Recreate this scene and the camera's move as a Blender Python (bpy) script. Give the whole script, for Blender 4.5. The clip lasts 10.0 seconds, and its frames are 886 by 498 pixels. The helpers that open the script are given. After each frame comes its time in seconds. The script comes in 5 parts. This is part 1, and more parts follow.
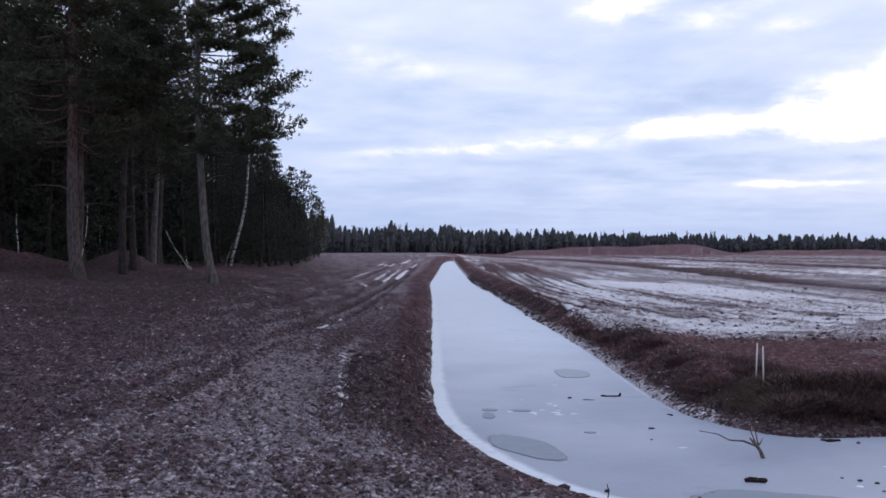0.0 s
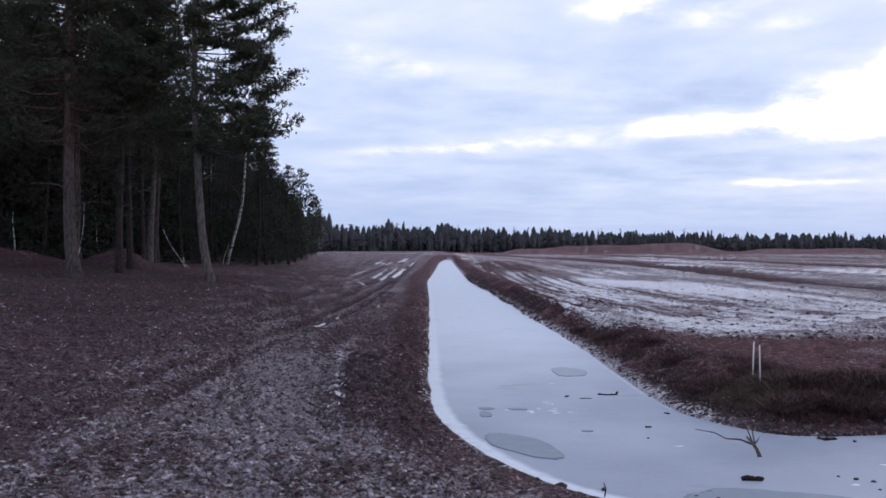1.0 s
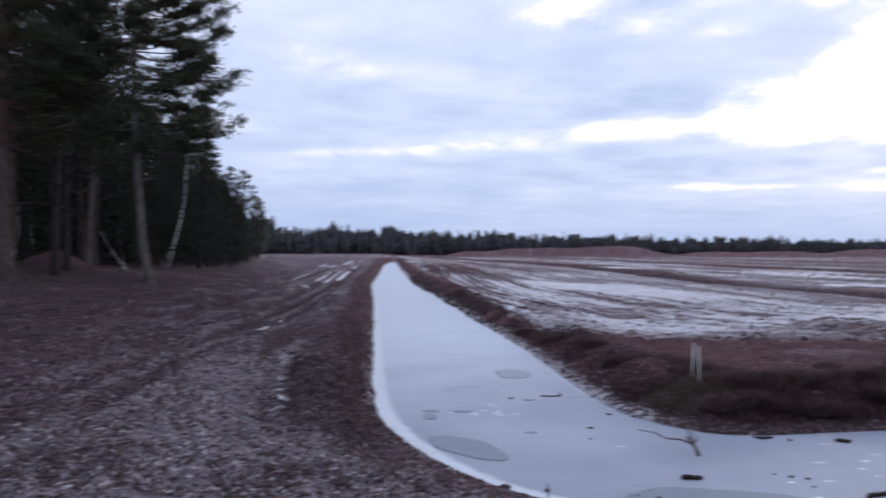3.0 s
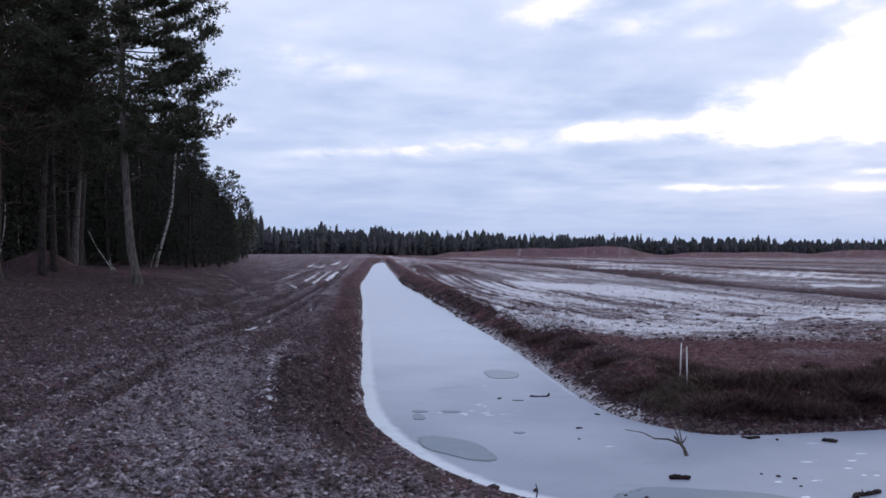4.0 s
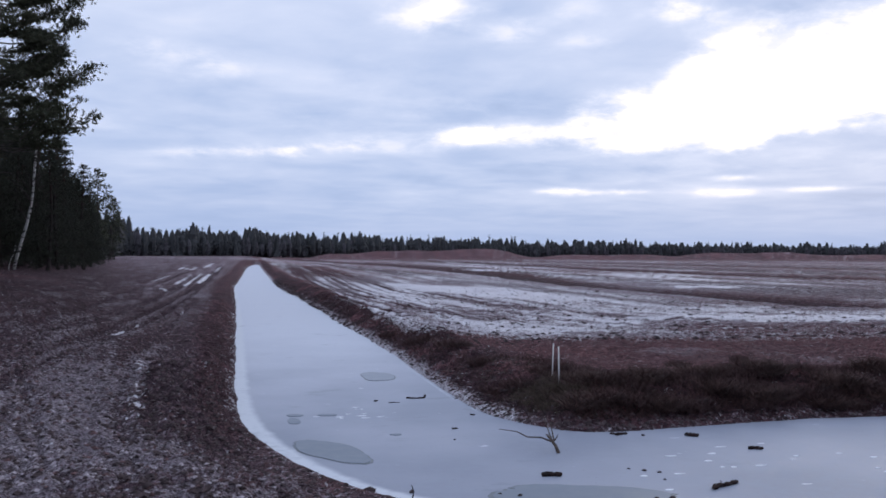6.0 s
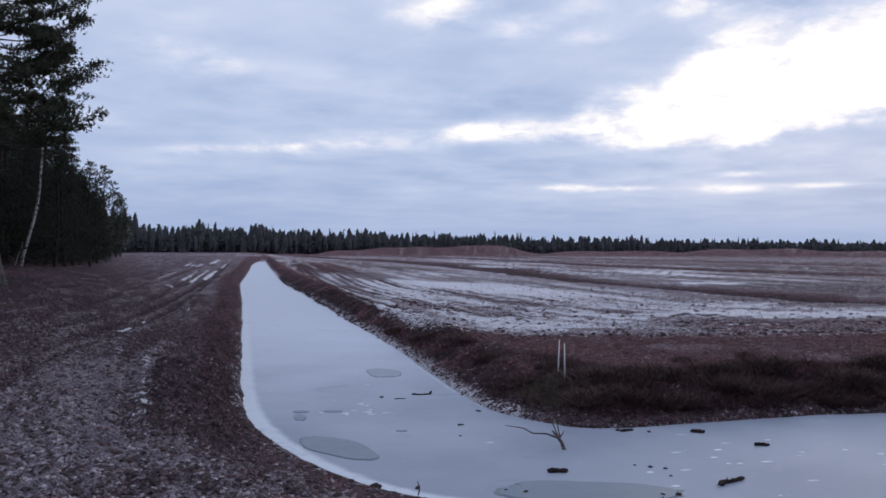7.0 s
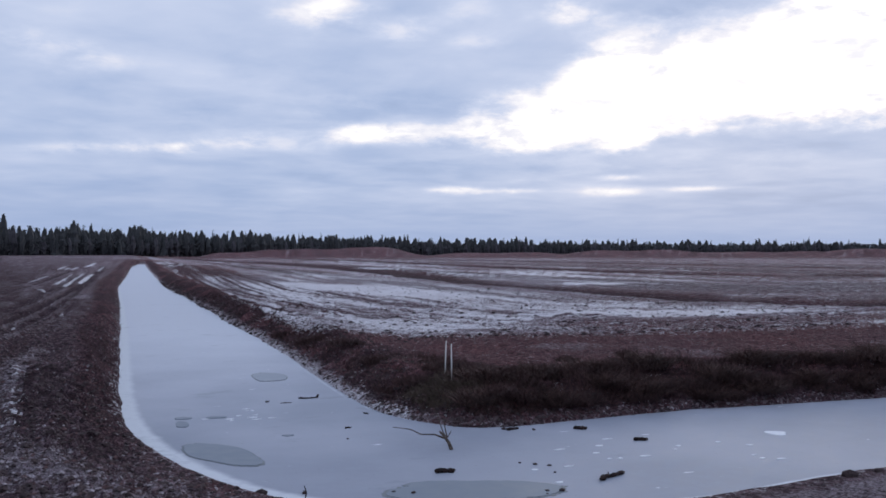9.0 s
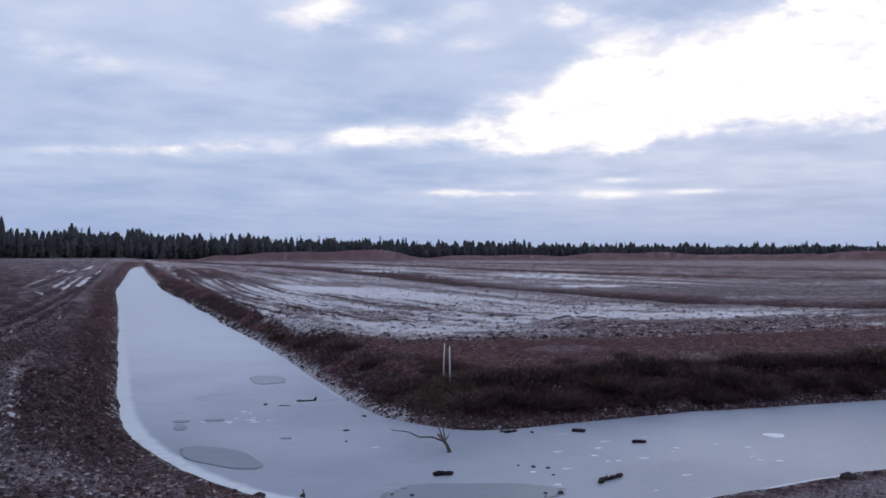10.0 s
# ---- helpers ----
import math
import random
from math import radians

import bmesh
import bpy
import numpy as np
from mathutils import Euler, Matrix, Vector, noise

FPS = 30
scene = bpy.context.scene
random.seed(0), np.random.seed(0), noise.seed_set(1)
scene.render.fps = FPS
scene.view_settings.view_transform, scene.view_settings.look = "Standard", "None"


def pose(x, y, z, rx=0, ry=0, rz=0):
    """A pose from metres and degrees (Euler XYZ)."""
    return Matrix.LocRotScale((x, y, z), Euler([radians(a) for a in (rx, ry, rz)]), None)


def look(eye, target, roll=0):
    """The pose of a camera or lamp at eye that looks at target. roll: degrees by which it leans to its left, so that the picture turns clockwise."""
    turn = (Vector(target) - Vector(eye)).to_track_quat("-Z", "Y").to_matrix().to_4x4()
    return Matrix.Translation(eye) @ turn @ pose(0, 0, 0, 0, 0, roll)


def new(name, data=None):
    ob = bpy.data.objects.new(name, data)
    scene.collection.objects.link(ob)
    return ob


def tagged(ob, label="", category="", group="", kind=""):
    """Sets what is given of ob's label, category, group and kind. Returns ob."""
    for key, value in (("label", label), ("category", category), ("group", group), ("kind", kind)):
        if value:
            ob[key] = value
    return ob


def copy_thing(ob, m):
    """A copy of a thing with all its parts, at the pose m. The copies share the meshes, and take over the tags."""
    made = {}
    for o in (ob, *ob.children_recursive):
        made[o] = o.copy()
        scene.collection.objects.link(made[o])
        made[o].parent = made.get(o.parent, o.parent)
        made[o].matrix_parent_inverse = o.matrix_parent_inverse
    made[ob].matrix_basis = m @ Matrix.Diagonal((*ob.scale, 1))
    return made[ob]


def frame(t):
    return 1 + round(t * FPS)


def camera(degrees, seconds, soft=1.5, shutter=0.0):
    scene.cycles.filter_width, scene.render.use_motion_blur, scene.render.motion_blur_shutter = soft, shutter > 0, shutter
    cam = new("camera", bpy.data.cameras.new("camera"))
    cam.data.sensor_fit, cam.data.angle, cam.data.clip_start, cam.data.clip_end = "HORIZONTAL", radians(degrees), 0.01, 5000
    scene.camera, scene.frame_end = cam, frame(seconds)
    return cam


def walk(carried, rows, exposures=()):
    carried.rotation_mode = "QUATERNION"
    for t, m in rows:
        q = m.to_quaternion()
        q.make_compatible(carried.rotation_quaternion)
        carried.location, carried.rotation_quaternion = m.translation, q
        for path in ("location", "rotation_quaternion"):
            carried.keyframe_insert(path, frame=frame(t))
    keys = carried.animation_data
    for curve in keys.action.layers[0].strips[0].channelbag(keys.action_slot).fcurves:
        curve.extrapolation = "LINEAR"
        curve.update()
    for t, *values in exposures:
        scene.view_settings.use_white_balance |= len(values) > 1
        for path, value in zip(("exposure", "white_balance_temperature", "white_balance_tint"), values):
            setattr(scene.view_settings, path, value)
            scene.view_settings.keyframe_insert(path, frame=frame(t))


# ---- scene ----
EYE = 1.6
cam = camera(51.6, 10.0, soft=1.65, shutter=0.5)
# seconds, yaw, pitch, roll: the camera turns where it stands
ROWS = [
    (0.0, -0.00, 0.15, 0.12),
    (0.5, 0.04, 0.13, 0.15),
    (1.0, -0.18, 0.06, 0.09),
    (1.5, -0.09, 0.12, 0.08),
    (2.0, -0.02, 0.06, 0.05),
    (2.5, 0.09, 0.27, 0.07),
    (2.8, -0.11, 0.16, 0.03),
    (2.9, -1.61, 0.15, 0.02),
    (3.0, -3.64, 0.22, 0.01),
    (3.1, -4.78, 0.31, 0.00),
    (3.2, -4.62, 0.22, -0.00),
    (4.3, -4.33, 0.27, -0.03),
    (4.5, -4.35, 0.38, -0.04),
    (5.0, -4.40, 0.35, 0.04),
    (5.5, -4.49, 0.35, 0.04),
    (5.6, -5.43, 0.15, 0.01),
    (5.7, -8.29, 0.01, -0.02),
    (5.8, -11.39, -0.06, -0.05),
    (5.9, -12.35, 0.04, -0.09),
    (6.0, -12.03, 0.39, -0.12),
    (6.1, -11.95, 0.24, -0.11),
    (6.2, -12.00, 0.04, -0.11),
    (7.3, -11.60, 0.31, -0.07),
    (7.5, -11.64, 0.43, -0.07),
    (7.8, -11.61, 0.49, -0.13),
    (7.9, -11.62, 0.35, -0.15),
    (8.0, -12.39, 0.33, -0.17),
    (8.1, -14.66, 0.18, -0.19),
    (8.2, -17.19, 0.00, -0.21),
    (8.3, -18.60, -0.03, -0.23),
    (8.4, -19.00, -0.06, -0.25),
    (8.5, -18.89, 0.03, -0.27),
    (8.6, -18.75, -0.02, -0.20),
    (9.0, -18.72, 0.28, 0.08),
    (9.5, -18.71, 0.29, 0.04),
    (10.0, -18.83, 0.44, 0.11),
]
walk(cam, [(t, pose(0, 0, EYE, 90 + pitch, roll, yaw)) for t, yaw, pitch, roll in ROWS],
     [(0.0, 0.24, 6700, 11.0), (2.8, 0.24, 6700, 11.0), (3.3, 0.16, 6650, 10.5), (5.5, 0.09, 6600, 10.5), (6.2, 0.0, 6550, 10.0), (7.3, -0.18, 6500, 9.5), (8.0, -0.19, 6500, 9.5), (8.6, -0.17, 6500, 9.5), (10.0, -0.17, 6500, 9.5)])


# ---------------------------------------------------------------- node helpers
class Nodes:
    """A few short ways to wire a node tree."""

    def __init__(self, tree):
        self.t = tree
        tree.nodes.clear()

    def put(self, value, socket):
        if isinstance(value, (int, float)):
            socket.default_value = value
        elif isinstance(value, tuple):
            socket.default_value = value if len(value) == len(socket.default_value) else (*value, 1.0)
        elif value is not None:
            self.t.links.new(value, socket)

    def math(self, op, a, b=None, c=None, clamp=False):
        n = self.t.nodes.new("ShaderNodeMath")
        n.operation, n.use_clamp = op, clamp
        for v, s in zip((a, b, c), n.inputs):
            self.put(v, s)
        return n.outputs[0]

    def vmath(self, op, a, b=None):
        n = self.t.nodes.new("ShaderNodeVectorMath")
        n.operation = op
        self.put(a, n.inputs[0])
        self.put(b, n.inputs[1])
        return n.outputs[0]

    def noise(self, vec, scale, detail=4.0, rough=0.55, distortion=0.0):
        n = self.t.nodes.new("ShaderNodeTexNoise")
        self.put(vec, n.inputs["Vector"])
        for k, v in (("Scale", scale), ("Detail", detail), ("Roughness", rough), ("Distortion", distortion)):
            n.inputs[k].default_value = v
        return n.outputs["Fac"]

    def cells(self, vec, scale):
        """Crumbs: how far from each one's middle, and a random number for each."""
        n = self.t.nodes.new("ShaderNodeTexVoronoi")
        self.put(vec, n.inputs["Vector"])
        n.inputs["Scale"].default_value = scale
        r = self.t.nodes.new("ShaderNodeSeparateColor")
        self.put(n.outputs["Color"], r.inputs[0])
        return n.outputs["Distance"], r.outputs[0], r.outputs[1]

    def ramp(self, fac, stops):
        n = self.t.nodes.new("ShaderNodeValToRGB")
        self.put(fac, n.inputs[0])
        e = n.color_ramp.elements
        while len(e) < len(stops):
            e.new(0.5)
        for k, (p, v) in enumerate(stops):
            e[k].position = p
            e[k].color = (v, v, v, 1) if isinstance(v, float) else (*v, 1)
        return n.outputs[0]

    def mix(self, fac, a, b, blend="MIX"):
        n = self.t.nodes.new("ShaderNodeMix")
        n.data_type, n.blend_type = "RGBA", blend
        self.put(fac, n.inputs[0])
        self.put(a, n.inputs[6])
        self.put(b, n.inputs[7])
        return n.outputs[2]

    def step(self, v, lo, hi, a=0.0, b=1.0):
        n = self.t.nodes.new("ShaderNodeMapRange")
        n.interpolation_type = "SMOOTHSTEP"
        for s, x in zip(n.inputs[:5], (v, lo, hi, a, b)):
            self.put(x, s)
        return n.outputs[0]

    def attr(self, name):
        n = self.t.nodes.new("ShaderNodeAttribute")
        n.attribute_name = name
        return n.outputs["Fac"]

    def place(self, scale=(1, 1, 1), kind="Object"):
        n = self.t.nodes.new("ShaderNodeTexCoord")
        m = self.t.nodes.new("ShaderNodeMapping")
        self.put(n.outputs[kind], m.inputs[0])
        m.inputs["Scale"].default_value = scale
        return m.outputs[0]

    def split(self, v):
        n = self.t.nodes.new("ShaderNodeSeparateXYZ")
        self.put(v, n.inputs[0])
        return n.outputs

    def join(self, x, y, z):
        n = self.t.nodes.new("ShaderNodeCombineXYZ")
        for v, s in zip((x, y, z), n.inputs):
            self.put(v, s)
        return n.outputs[0]

    def random(self):
        return self.t.nodes.new("ShaderNodeObjectInfo").outputs["Random"]

    def bump(self, height, strength, distance, after=None):
        n = self.t.nodes.new("ShaderNodeBump")
        n.inputs["Strength"].default_value, n.inputs["Distance"].default_value = strength, distance
        self.put(height, n.inputs["Height"])
        self.put(after, n.inputs["Normal"])
        return n.outputs[0]

    def surface(self, colour, rough=0.8, normal=None, spec=0.3, through=None):
        n = self.t.nodes.new("ShaderNodeBsdfPrincipled")
        self.put(colour, n.inputs["Base Color"])
        self.put(rough, n.inputs["Roughness"])
        self.put(normal, n.inputs["Normal"])
        self.put(spec, n.inputs["Specular IOR Level"])
        out = self.t.nodes.new("ShaderNodeOutputMaterial")
        self.t.links.new(n.outputs[0], out.inputs[0])
        return n


def material(name):
    m = bpy.data.materials.new(name)
    m.use_nodes = True
    return m, Nodes(m.node_tree)


# ---------------------------------------------------------------- sky and sun
SUN_AZ, SUN_EL = 38.0, 14.0        # degrees to the right of north (+y), and up


def make_sky():
    world = bpy.data.worlds.new("sky")
    scene.world = world
    world.use_nodes = True
    n = Nodes(world.node_tree)
    d = n.place(kind="Generated")
    x, y, z = n.split(d)[:3]
    deg = 180 / math.pi
    az = n.math("MULTIPLY", n.math("ARCTAN2", x, y), deg)
    el = n.math("MULTIPLY", n.math("ARCSINE", z), deg)
    # cloud cover on a flat layer overhead, so that it draws together to the horizon
    up = n.math("ADD", n.math("MAXIMUM", z, 0.0), 0.09)
    flat = n.join(n.math("DIVIDE", x, up), n.math("DIVIDE", y, up), 0.0)
    big = n.noise(n.vmath("MULTIPLY", flat, (0.5, 0.62, 1.0)), 1.1, 3.5, 0.5, 0.15)
    fine = n.noise(n.vmath("MULTIPLY", flat, (1.2, 1.2, 1.0)), 1.9, 5.0, 0.52, 0.25)
    # ragged edges for the openings
    skew = n.join(az, n.math("MULTIPLY", el, 2.4), 3.0)
    wob_a = n.math("MULTIPLY", n.math("SUBTRACT", n.noise(skew, 0.20, 4.0, 0.55), 0.5), 5.0)
    wob_e = n.math("MULTIPLY", n.math("SUBTRACT", n.noise(n.vmath("ADD", skew, (40.0, 9.0, 6.0)), 0.30, 5.0, 0.6), 0.5), n.step(el, 2.0, 9.0, 0.9, 3.4))
    a2, e2 = n.math("ADD", az, wob_a), n.math("ADD", el, wob_e)
    # the great opening to the right of the ditch: its lower and its upper edge by azimuth
    place = n.math("DIVIDE", n.math("ADD", a2, 30.0), 120.0)
    low_edge = n.math("MULTIPLY", n.ramp(place, [((a + 30) / 120, e / 30) for a, e in ((10, 7.4), (19, 6.9), (25, 6.5), (31.5, 6.6), (35, 7.7), (46, 7.7), (80, 9.0))]), 30.0)
    top_edge = n.math("MULTIPLY", n.ramp(place, [((a + 30) / 120, e / 30) for a, e in ((14, 5.0), (18.5, 7.2), (21, 9.0), (24.5, 10.2), (27, 12.0), (29.5, 13.2), (34, 13.4), (39, 14.2), (40.5, 19.0), (60, 26.0), (85, 20.0))]), 30.0)
    total = n.math("MULTIPLY", n.step(n.math("SUBTRACT", e2, low_edge), -0.7, 1.0), n.step(n.math("SUBTRACT", top_edge, e2), -1.3, 2.2))
    total = n.math("MULTIPLY", n.math("MULTIPLY", total, n.step(az, 75.0, 110.0, 1.0, 0.0)), 0.80)
    # thin places in the cover, where the light comes through: azimuth, elevation, half widths, slope, strength
    for a0, e0, sa, se, slope, k in (
        (15.2, 7.35, 3.6, 0.55, 0.03, 0.62), (13.0, 7.55, 1.6, 0.40, 0.0, 0.25), (2.6, 6.35, 0.8, 0.32, 0.1, 0.40), (6.0, 6.9, 3.6, 0.5, 0.06, 0.30), (-1.2, 6.2, 3.6, 0.32, 0.05, 0.32), (9.6, 6.6, 2.2, 0.4, 0.0, 0.14),
        (19.8, 3.95, 1.6, 0.20, -0.02, 0.60), (23.0, 3.90, 1.3, 0.15, 0.0, 0.50), (29.3, 3.80, 2.2, 0.26, 0.0, 0.62), (34.2, 3.85, 1.6, 0.16, 0.0, 0.38), (29.8, 4.65, 1.5, 0.15, 0.0, 0.30),
        (-4.0, 11.5, 3.0, 0.9, -0.1, 0.20), (-1.6, 11.0, 1.6, 0.6, 0.0, 0.10), (11.6, 14.9, 2.4, 1.1, 0.0, 0.52), (16.6, 13.8, 2.4, 0.60, 0.1, 0.24), (20.4, 13.0, 1.8, 0.50, 0.0, 0.18), (27.5, 14.6, 2.4, 0.8, -0.10, 0.42), (20.5, 15.0, 1.5, 0.6, 0.0, 0.16),
        (-13.0, 13.0, 4.5, 2.2, 0.0, 0.06), (8.0, 11.0, 7.0, 1.6, 0.0, 0.05), (-8.6, 7.6, 1.6, 0.5, 0.0, 0.14), (33.5, 14.6, 3.2, 0.8, 0.0, -0.10), (14.0, 9.0, 5.0, 0.9, 0.10, -0.12), (4.0, 8.4, 5.0, 0.8, 0.0, -0.07), (27.0, 5.4, 12.0, 0.8, 0.0, -0.10), (38.0, 6.2, 7.0, 1.0, 0.0, -0.06)):
        soft = 0.8 if se < 0.7 else 1.3
        ax, ex = n.math("MULTIPLY_ADD", wob_a, soft, az), n.math("MULTIPLY_ADD", wob_e, 0.42 * soft, el)
        da = n.math("DIVIDE", n.math("SUBTRACT", ax, a0), sa)
        line = n.math("MULTIPLY_ADD", n.math("SUBTRACT", ax, a0), slope, e0)
        de = n.math("DIVIDE", n.math("SUBTRACT", ex, line), se)
        r = n.math("ADD", n.math("MULTIPLY", da, da), n.math("MULTIPLY", de, de))
        total = n.math("ADD", total, n.math("MULTIPLY", n.math("EXPONENT", n.math("MULTIPLY", r, -1.0)), k))
    total = n.math("MULTIPLY", total, n.step(n.noise(n.vmath("ADD", skew, (70.0, 20.0, 1.0)), 0.34, 5.0, 0.62, 0.3), 0.30, 0.62, 0.45, 1.25))
    cover = n.math("ADD", n.math("MULTIPLY", n.math("SUBTRACT", big, 0.5), 0.60), n.math("MULTIPLY", n.math("SUBTRACT", fine, 0.5), 0.40))
    light = n.math("ADD", n.math("ADD", cover, n.step(el, 7.0, 15.0, 0.375, 0.435)), total)
    cloud = n.ramp(light, ((0.05, (0.27, 0.37, 0.595)), (0.28, (0.43, 0.54, 0.80)), (0.50, (0.635, 0.715, 0.935)), (0.70, (0.89, 0.90, 1.02)), (1.0, (1.22, 1.19, 1.18))))
    sky = world.node_tree.nodes.new("ShaderNodeTexSky")
    sky.sky_type, sky.sun_disc = "NISHITA", False
    sky.sun_elevation, sky.sun_rotation = radians(SUN_EL), radians(SUN_AZ)
    veil = n.mix(1.0, cloud, n.mix(1.0, sky.outputs[0], (0.003, 0.003, 0.003), "MULTIPLY"), "ADD")
    # a blue-grey bank low over the horizon
    low = n.math("MAXIMUM", n.step(el, 0.0, 5.0, 0.88, 0.0), n.math("MULTIPLY", n.step(el, 1.0, 7.5, 0.75, 0.0), n.step(az, 0.0, 14.0, 1.0, 0.0)))
    veil = n.mix(low, veil, (0.40, 0.505, 0.765))
    bg = world.node_tree.nodes.new("ShaderNodeBackground")
    n.put(veil, bg.inputs[0])
    bg.inputs[1].default_value = SKY
    out = world.node_tree.nodes.new("ShaderNodeOutputWorld")
    world.node_tree.links.new(bg.outputs[0], out.inputs[0])


SKY = 1.0
make_sky()
sun = new("sun", bpy.data.lights.new("sun", "SUN"))
sun.data.energy, sun.data.angle, sun.data.color = 0.30, radians(25), (1.0, 0.95, 0.9)
sa, se = radians(SUN_AZ), radians(SUN_EL)
sun.matrix_world = look((0, 0, 50), (-math.sin(sa) * math.cos(se) * 50, -math.cos(sa) * math.cos(se) * 50, 50 - math.sin(se) * 50))


# ---------------------------------------------------------------- mesh helpers
def mesh_np(name, verts, faces, mat, attrs=None, smooth=False):
    """A mesh from numpy arrays: verts n x 3, faces m x 3 or m x 4."""
    me = bpy.data.meshes.new(name)
    verts, faces = np.asarray(verts, np.float32), np.asarray(faces, np.int32)
    k = faces.shape[1]
    me.vertices.add(len(verts))
    me.vertices.foreach_set("co", verts.ravel())
    me.loops.add(faces.size)
    me.loops.foreach_set("vertex_index", faces.ravel())
    me.polygons.add(len(faces))
    me.polygons.foreach_set("loop_start", np.arange(0, faces.size, k, dtype=np.int32))
    me.update(calc_edges=True)
    me.polygons.foreach_set("use_smooth", np.full(len(faces), smooth))
    for key, val in (attrs or {}).items():
        me.attributes.new(key, "FLOAT", "POINT").data.foreach_set("value", np.asarray(val, np.float32).ravel())
    me.materials.append(mat)
    me.validate()
    return me


def part(name, me, parent=None, label=""):
    ob = new(name, me)
    if parent is not None:
        ob.parent = parent
    return tagged(ob, label)


def thing(name, label, category, group="", kind="", at=(0, 0, 0), turn=0.0):
    ob = new(name)
    ob.empty_display_size = 0.2
    ob.matrix_basis = Matrix.Translation(at) @ Matrix.Rotation(turn, 4, "Z")
    return tagged(ob, label, category, group, kind)


def tube(path, radii, sides=8, cap=True):
    """A round rod along a path of points."""
    path = np.asarray(path, float)
    radii = np.broadcast_to(np.asarray(radii, float), (len(path),))
    tang = np.gradient(path, axis=0)
    tang /= np.linalg.norm(tang, axis=1)[:, None] + 1e-9
    ref = np.array([0.0, 0.0, 1.0]) if abs(tang[0][2]) < 0.8 else np.array([1.0, 0.0, 0.0])
    u = np.cross(tang, ref)
    u /= np.linalg.norm(u, axis=1)[:, None] + 1e-9
    v = np.cross(tang, u)
    a = np.linspace(0, 2 * np.pi, sides, endpoint=False)
    ring = np.cos(a)[None, :, None] * u[:, None] + np.sin(a)[None, :, None] * v[:, None]
    verts = (path[:, None] + ring * radii[:, None, None]).reshape(-1, 3)
    i = np.arange(len(path) - 1)[:, None] * sides
    j = np.arange(sides)[None]
    k = (j + 1) % sides
    faces = np.stack([i + j, i + k, i + sides + k, i + sides + j], -1).reshape(-1, 4)
    if cap:
        n = len(verts)
        verts = np.vstack([verts, path[:1], path[-1:]])
        j = np.arange(sides)
        k = (j + 1) % sides
        e = (len(path) - 1) * sides
        ends = np.vstack([np.stack([k, j, np.full(sides, n), np.full(sides, n)], -1), np.stack([e + j, e + k, np.full(sides, n + 1), np.full(sides, n + 1)], -1)])
        return verts, faces, ends[:, :3]
    return verts, faces, np.zeros((0, 3), int)


def tri(faces):
    faces = np.asarray(faces)
    return faces if faces.shape[1] == 3 else np.vstack([faces[:, [0, 1, 2]], faces[:, [0, 2, 3]]])


class Pile:
    """Collects pieces into one triangle mesh."""

    def __init__(self):
        self.v, self.f, self.n = [], [], 0

    def add(self, verts, *faces):
        for f in faces:
            if len(f):
                self.f.append(tri(f) + self.n)
        self.v.append(np.asarray(verts, float))
        self.n += len(verts)

    def rod(self, path, radii, sides=8):
        self.add(*tube(path, radii, sides))

    def mesh(self, name, mat, smooth=True):
        return mesh_np(name, np.vstack(self.v), np.vstack(self.f), mat, None, smooth)


def lattice(ix, iy, seed):
    h = (ix.astype(np.int64) * 374761393 + iy.astype(np.int64) * 668265263 + seed * 144665) & 0xFFFFFFFF
    h = ((h ^ (h >> 13)) * 1274126177) & 0xFFFFFFFF
    return ((h ^ (h >> 16)) & 0xFFFF) / 65535.0


def vnoise(x, y, seed=0):
    """Smooth noise from 0 to 1 on a unit lattice."""
    ix, iy = np.floor(x), np.floor(y)
    fx, fy = x - ix, y - iy
    fx, fy = fx * fx * (3 - 2 * fx), fy * fy * (3 - 2 * fy)
    a, b = lattice(ix, iy, seed), lattice(ix + 1, iy, seed)
    c, d = lattice(ix, iy + 1, seed), lattice(ix + 1, iy + 1, seed)
    return (a * (1 - fx) + b * fx) * (1 - fy) + (c * (1 - fx) + d * fx) * fy


def fbm(x, y, seed=0, octaves=4, gain=0.5):
    s, w, t = 0.0, 1.0, 0.0
    for o in range(octaves):
        s = s + w * vnoise(x * 2 ** o + 17.3 * o, y * 2 ** o - 9.1 * o, seed + o)
        t += w
        w *= gain
    return s / t


def sstep(v, lo, hi):
    t = np.clip((v - lo) / (hi - lo), 0, 1)
    return t * t * (3 - 2 * t)


def spline(points, each=12):
    """A smooth line through a few points."""
    p = np.asarray(points, float)
    p = np.vstack([2 * p[0] - p[1], p, 2 * p[-1] - p[-2]])
    t = np.linspace(0, 1, each, endpoint=False)[:, None]
    out = []
    for i in range(1, len(p) - 2):
        a, b, c, d = p[i - 1:i + 3]
        out.append(0.5 * (2 * b + (c - a) * t + (2 * a - 5 * b + 4 * c - d) * t * t + (3 * b - a - 3 * c + d) * t ** 3))
    return np.vstack(out + [p[-2:-1]])


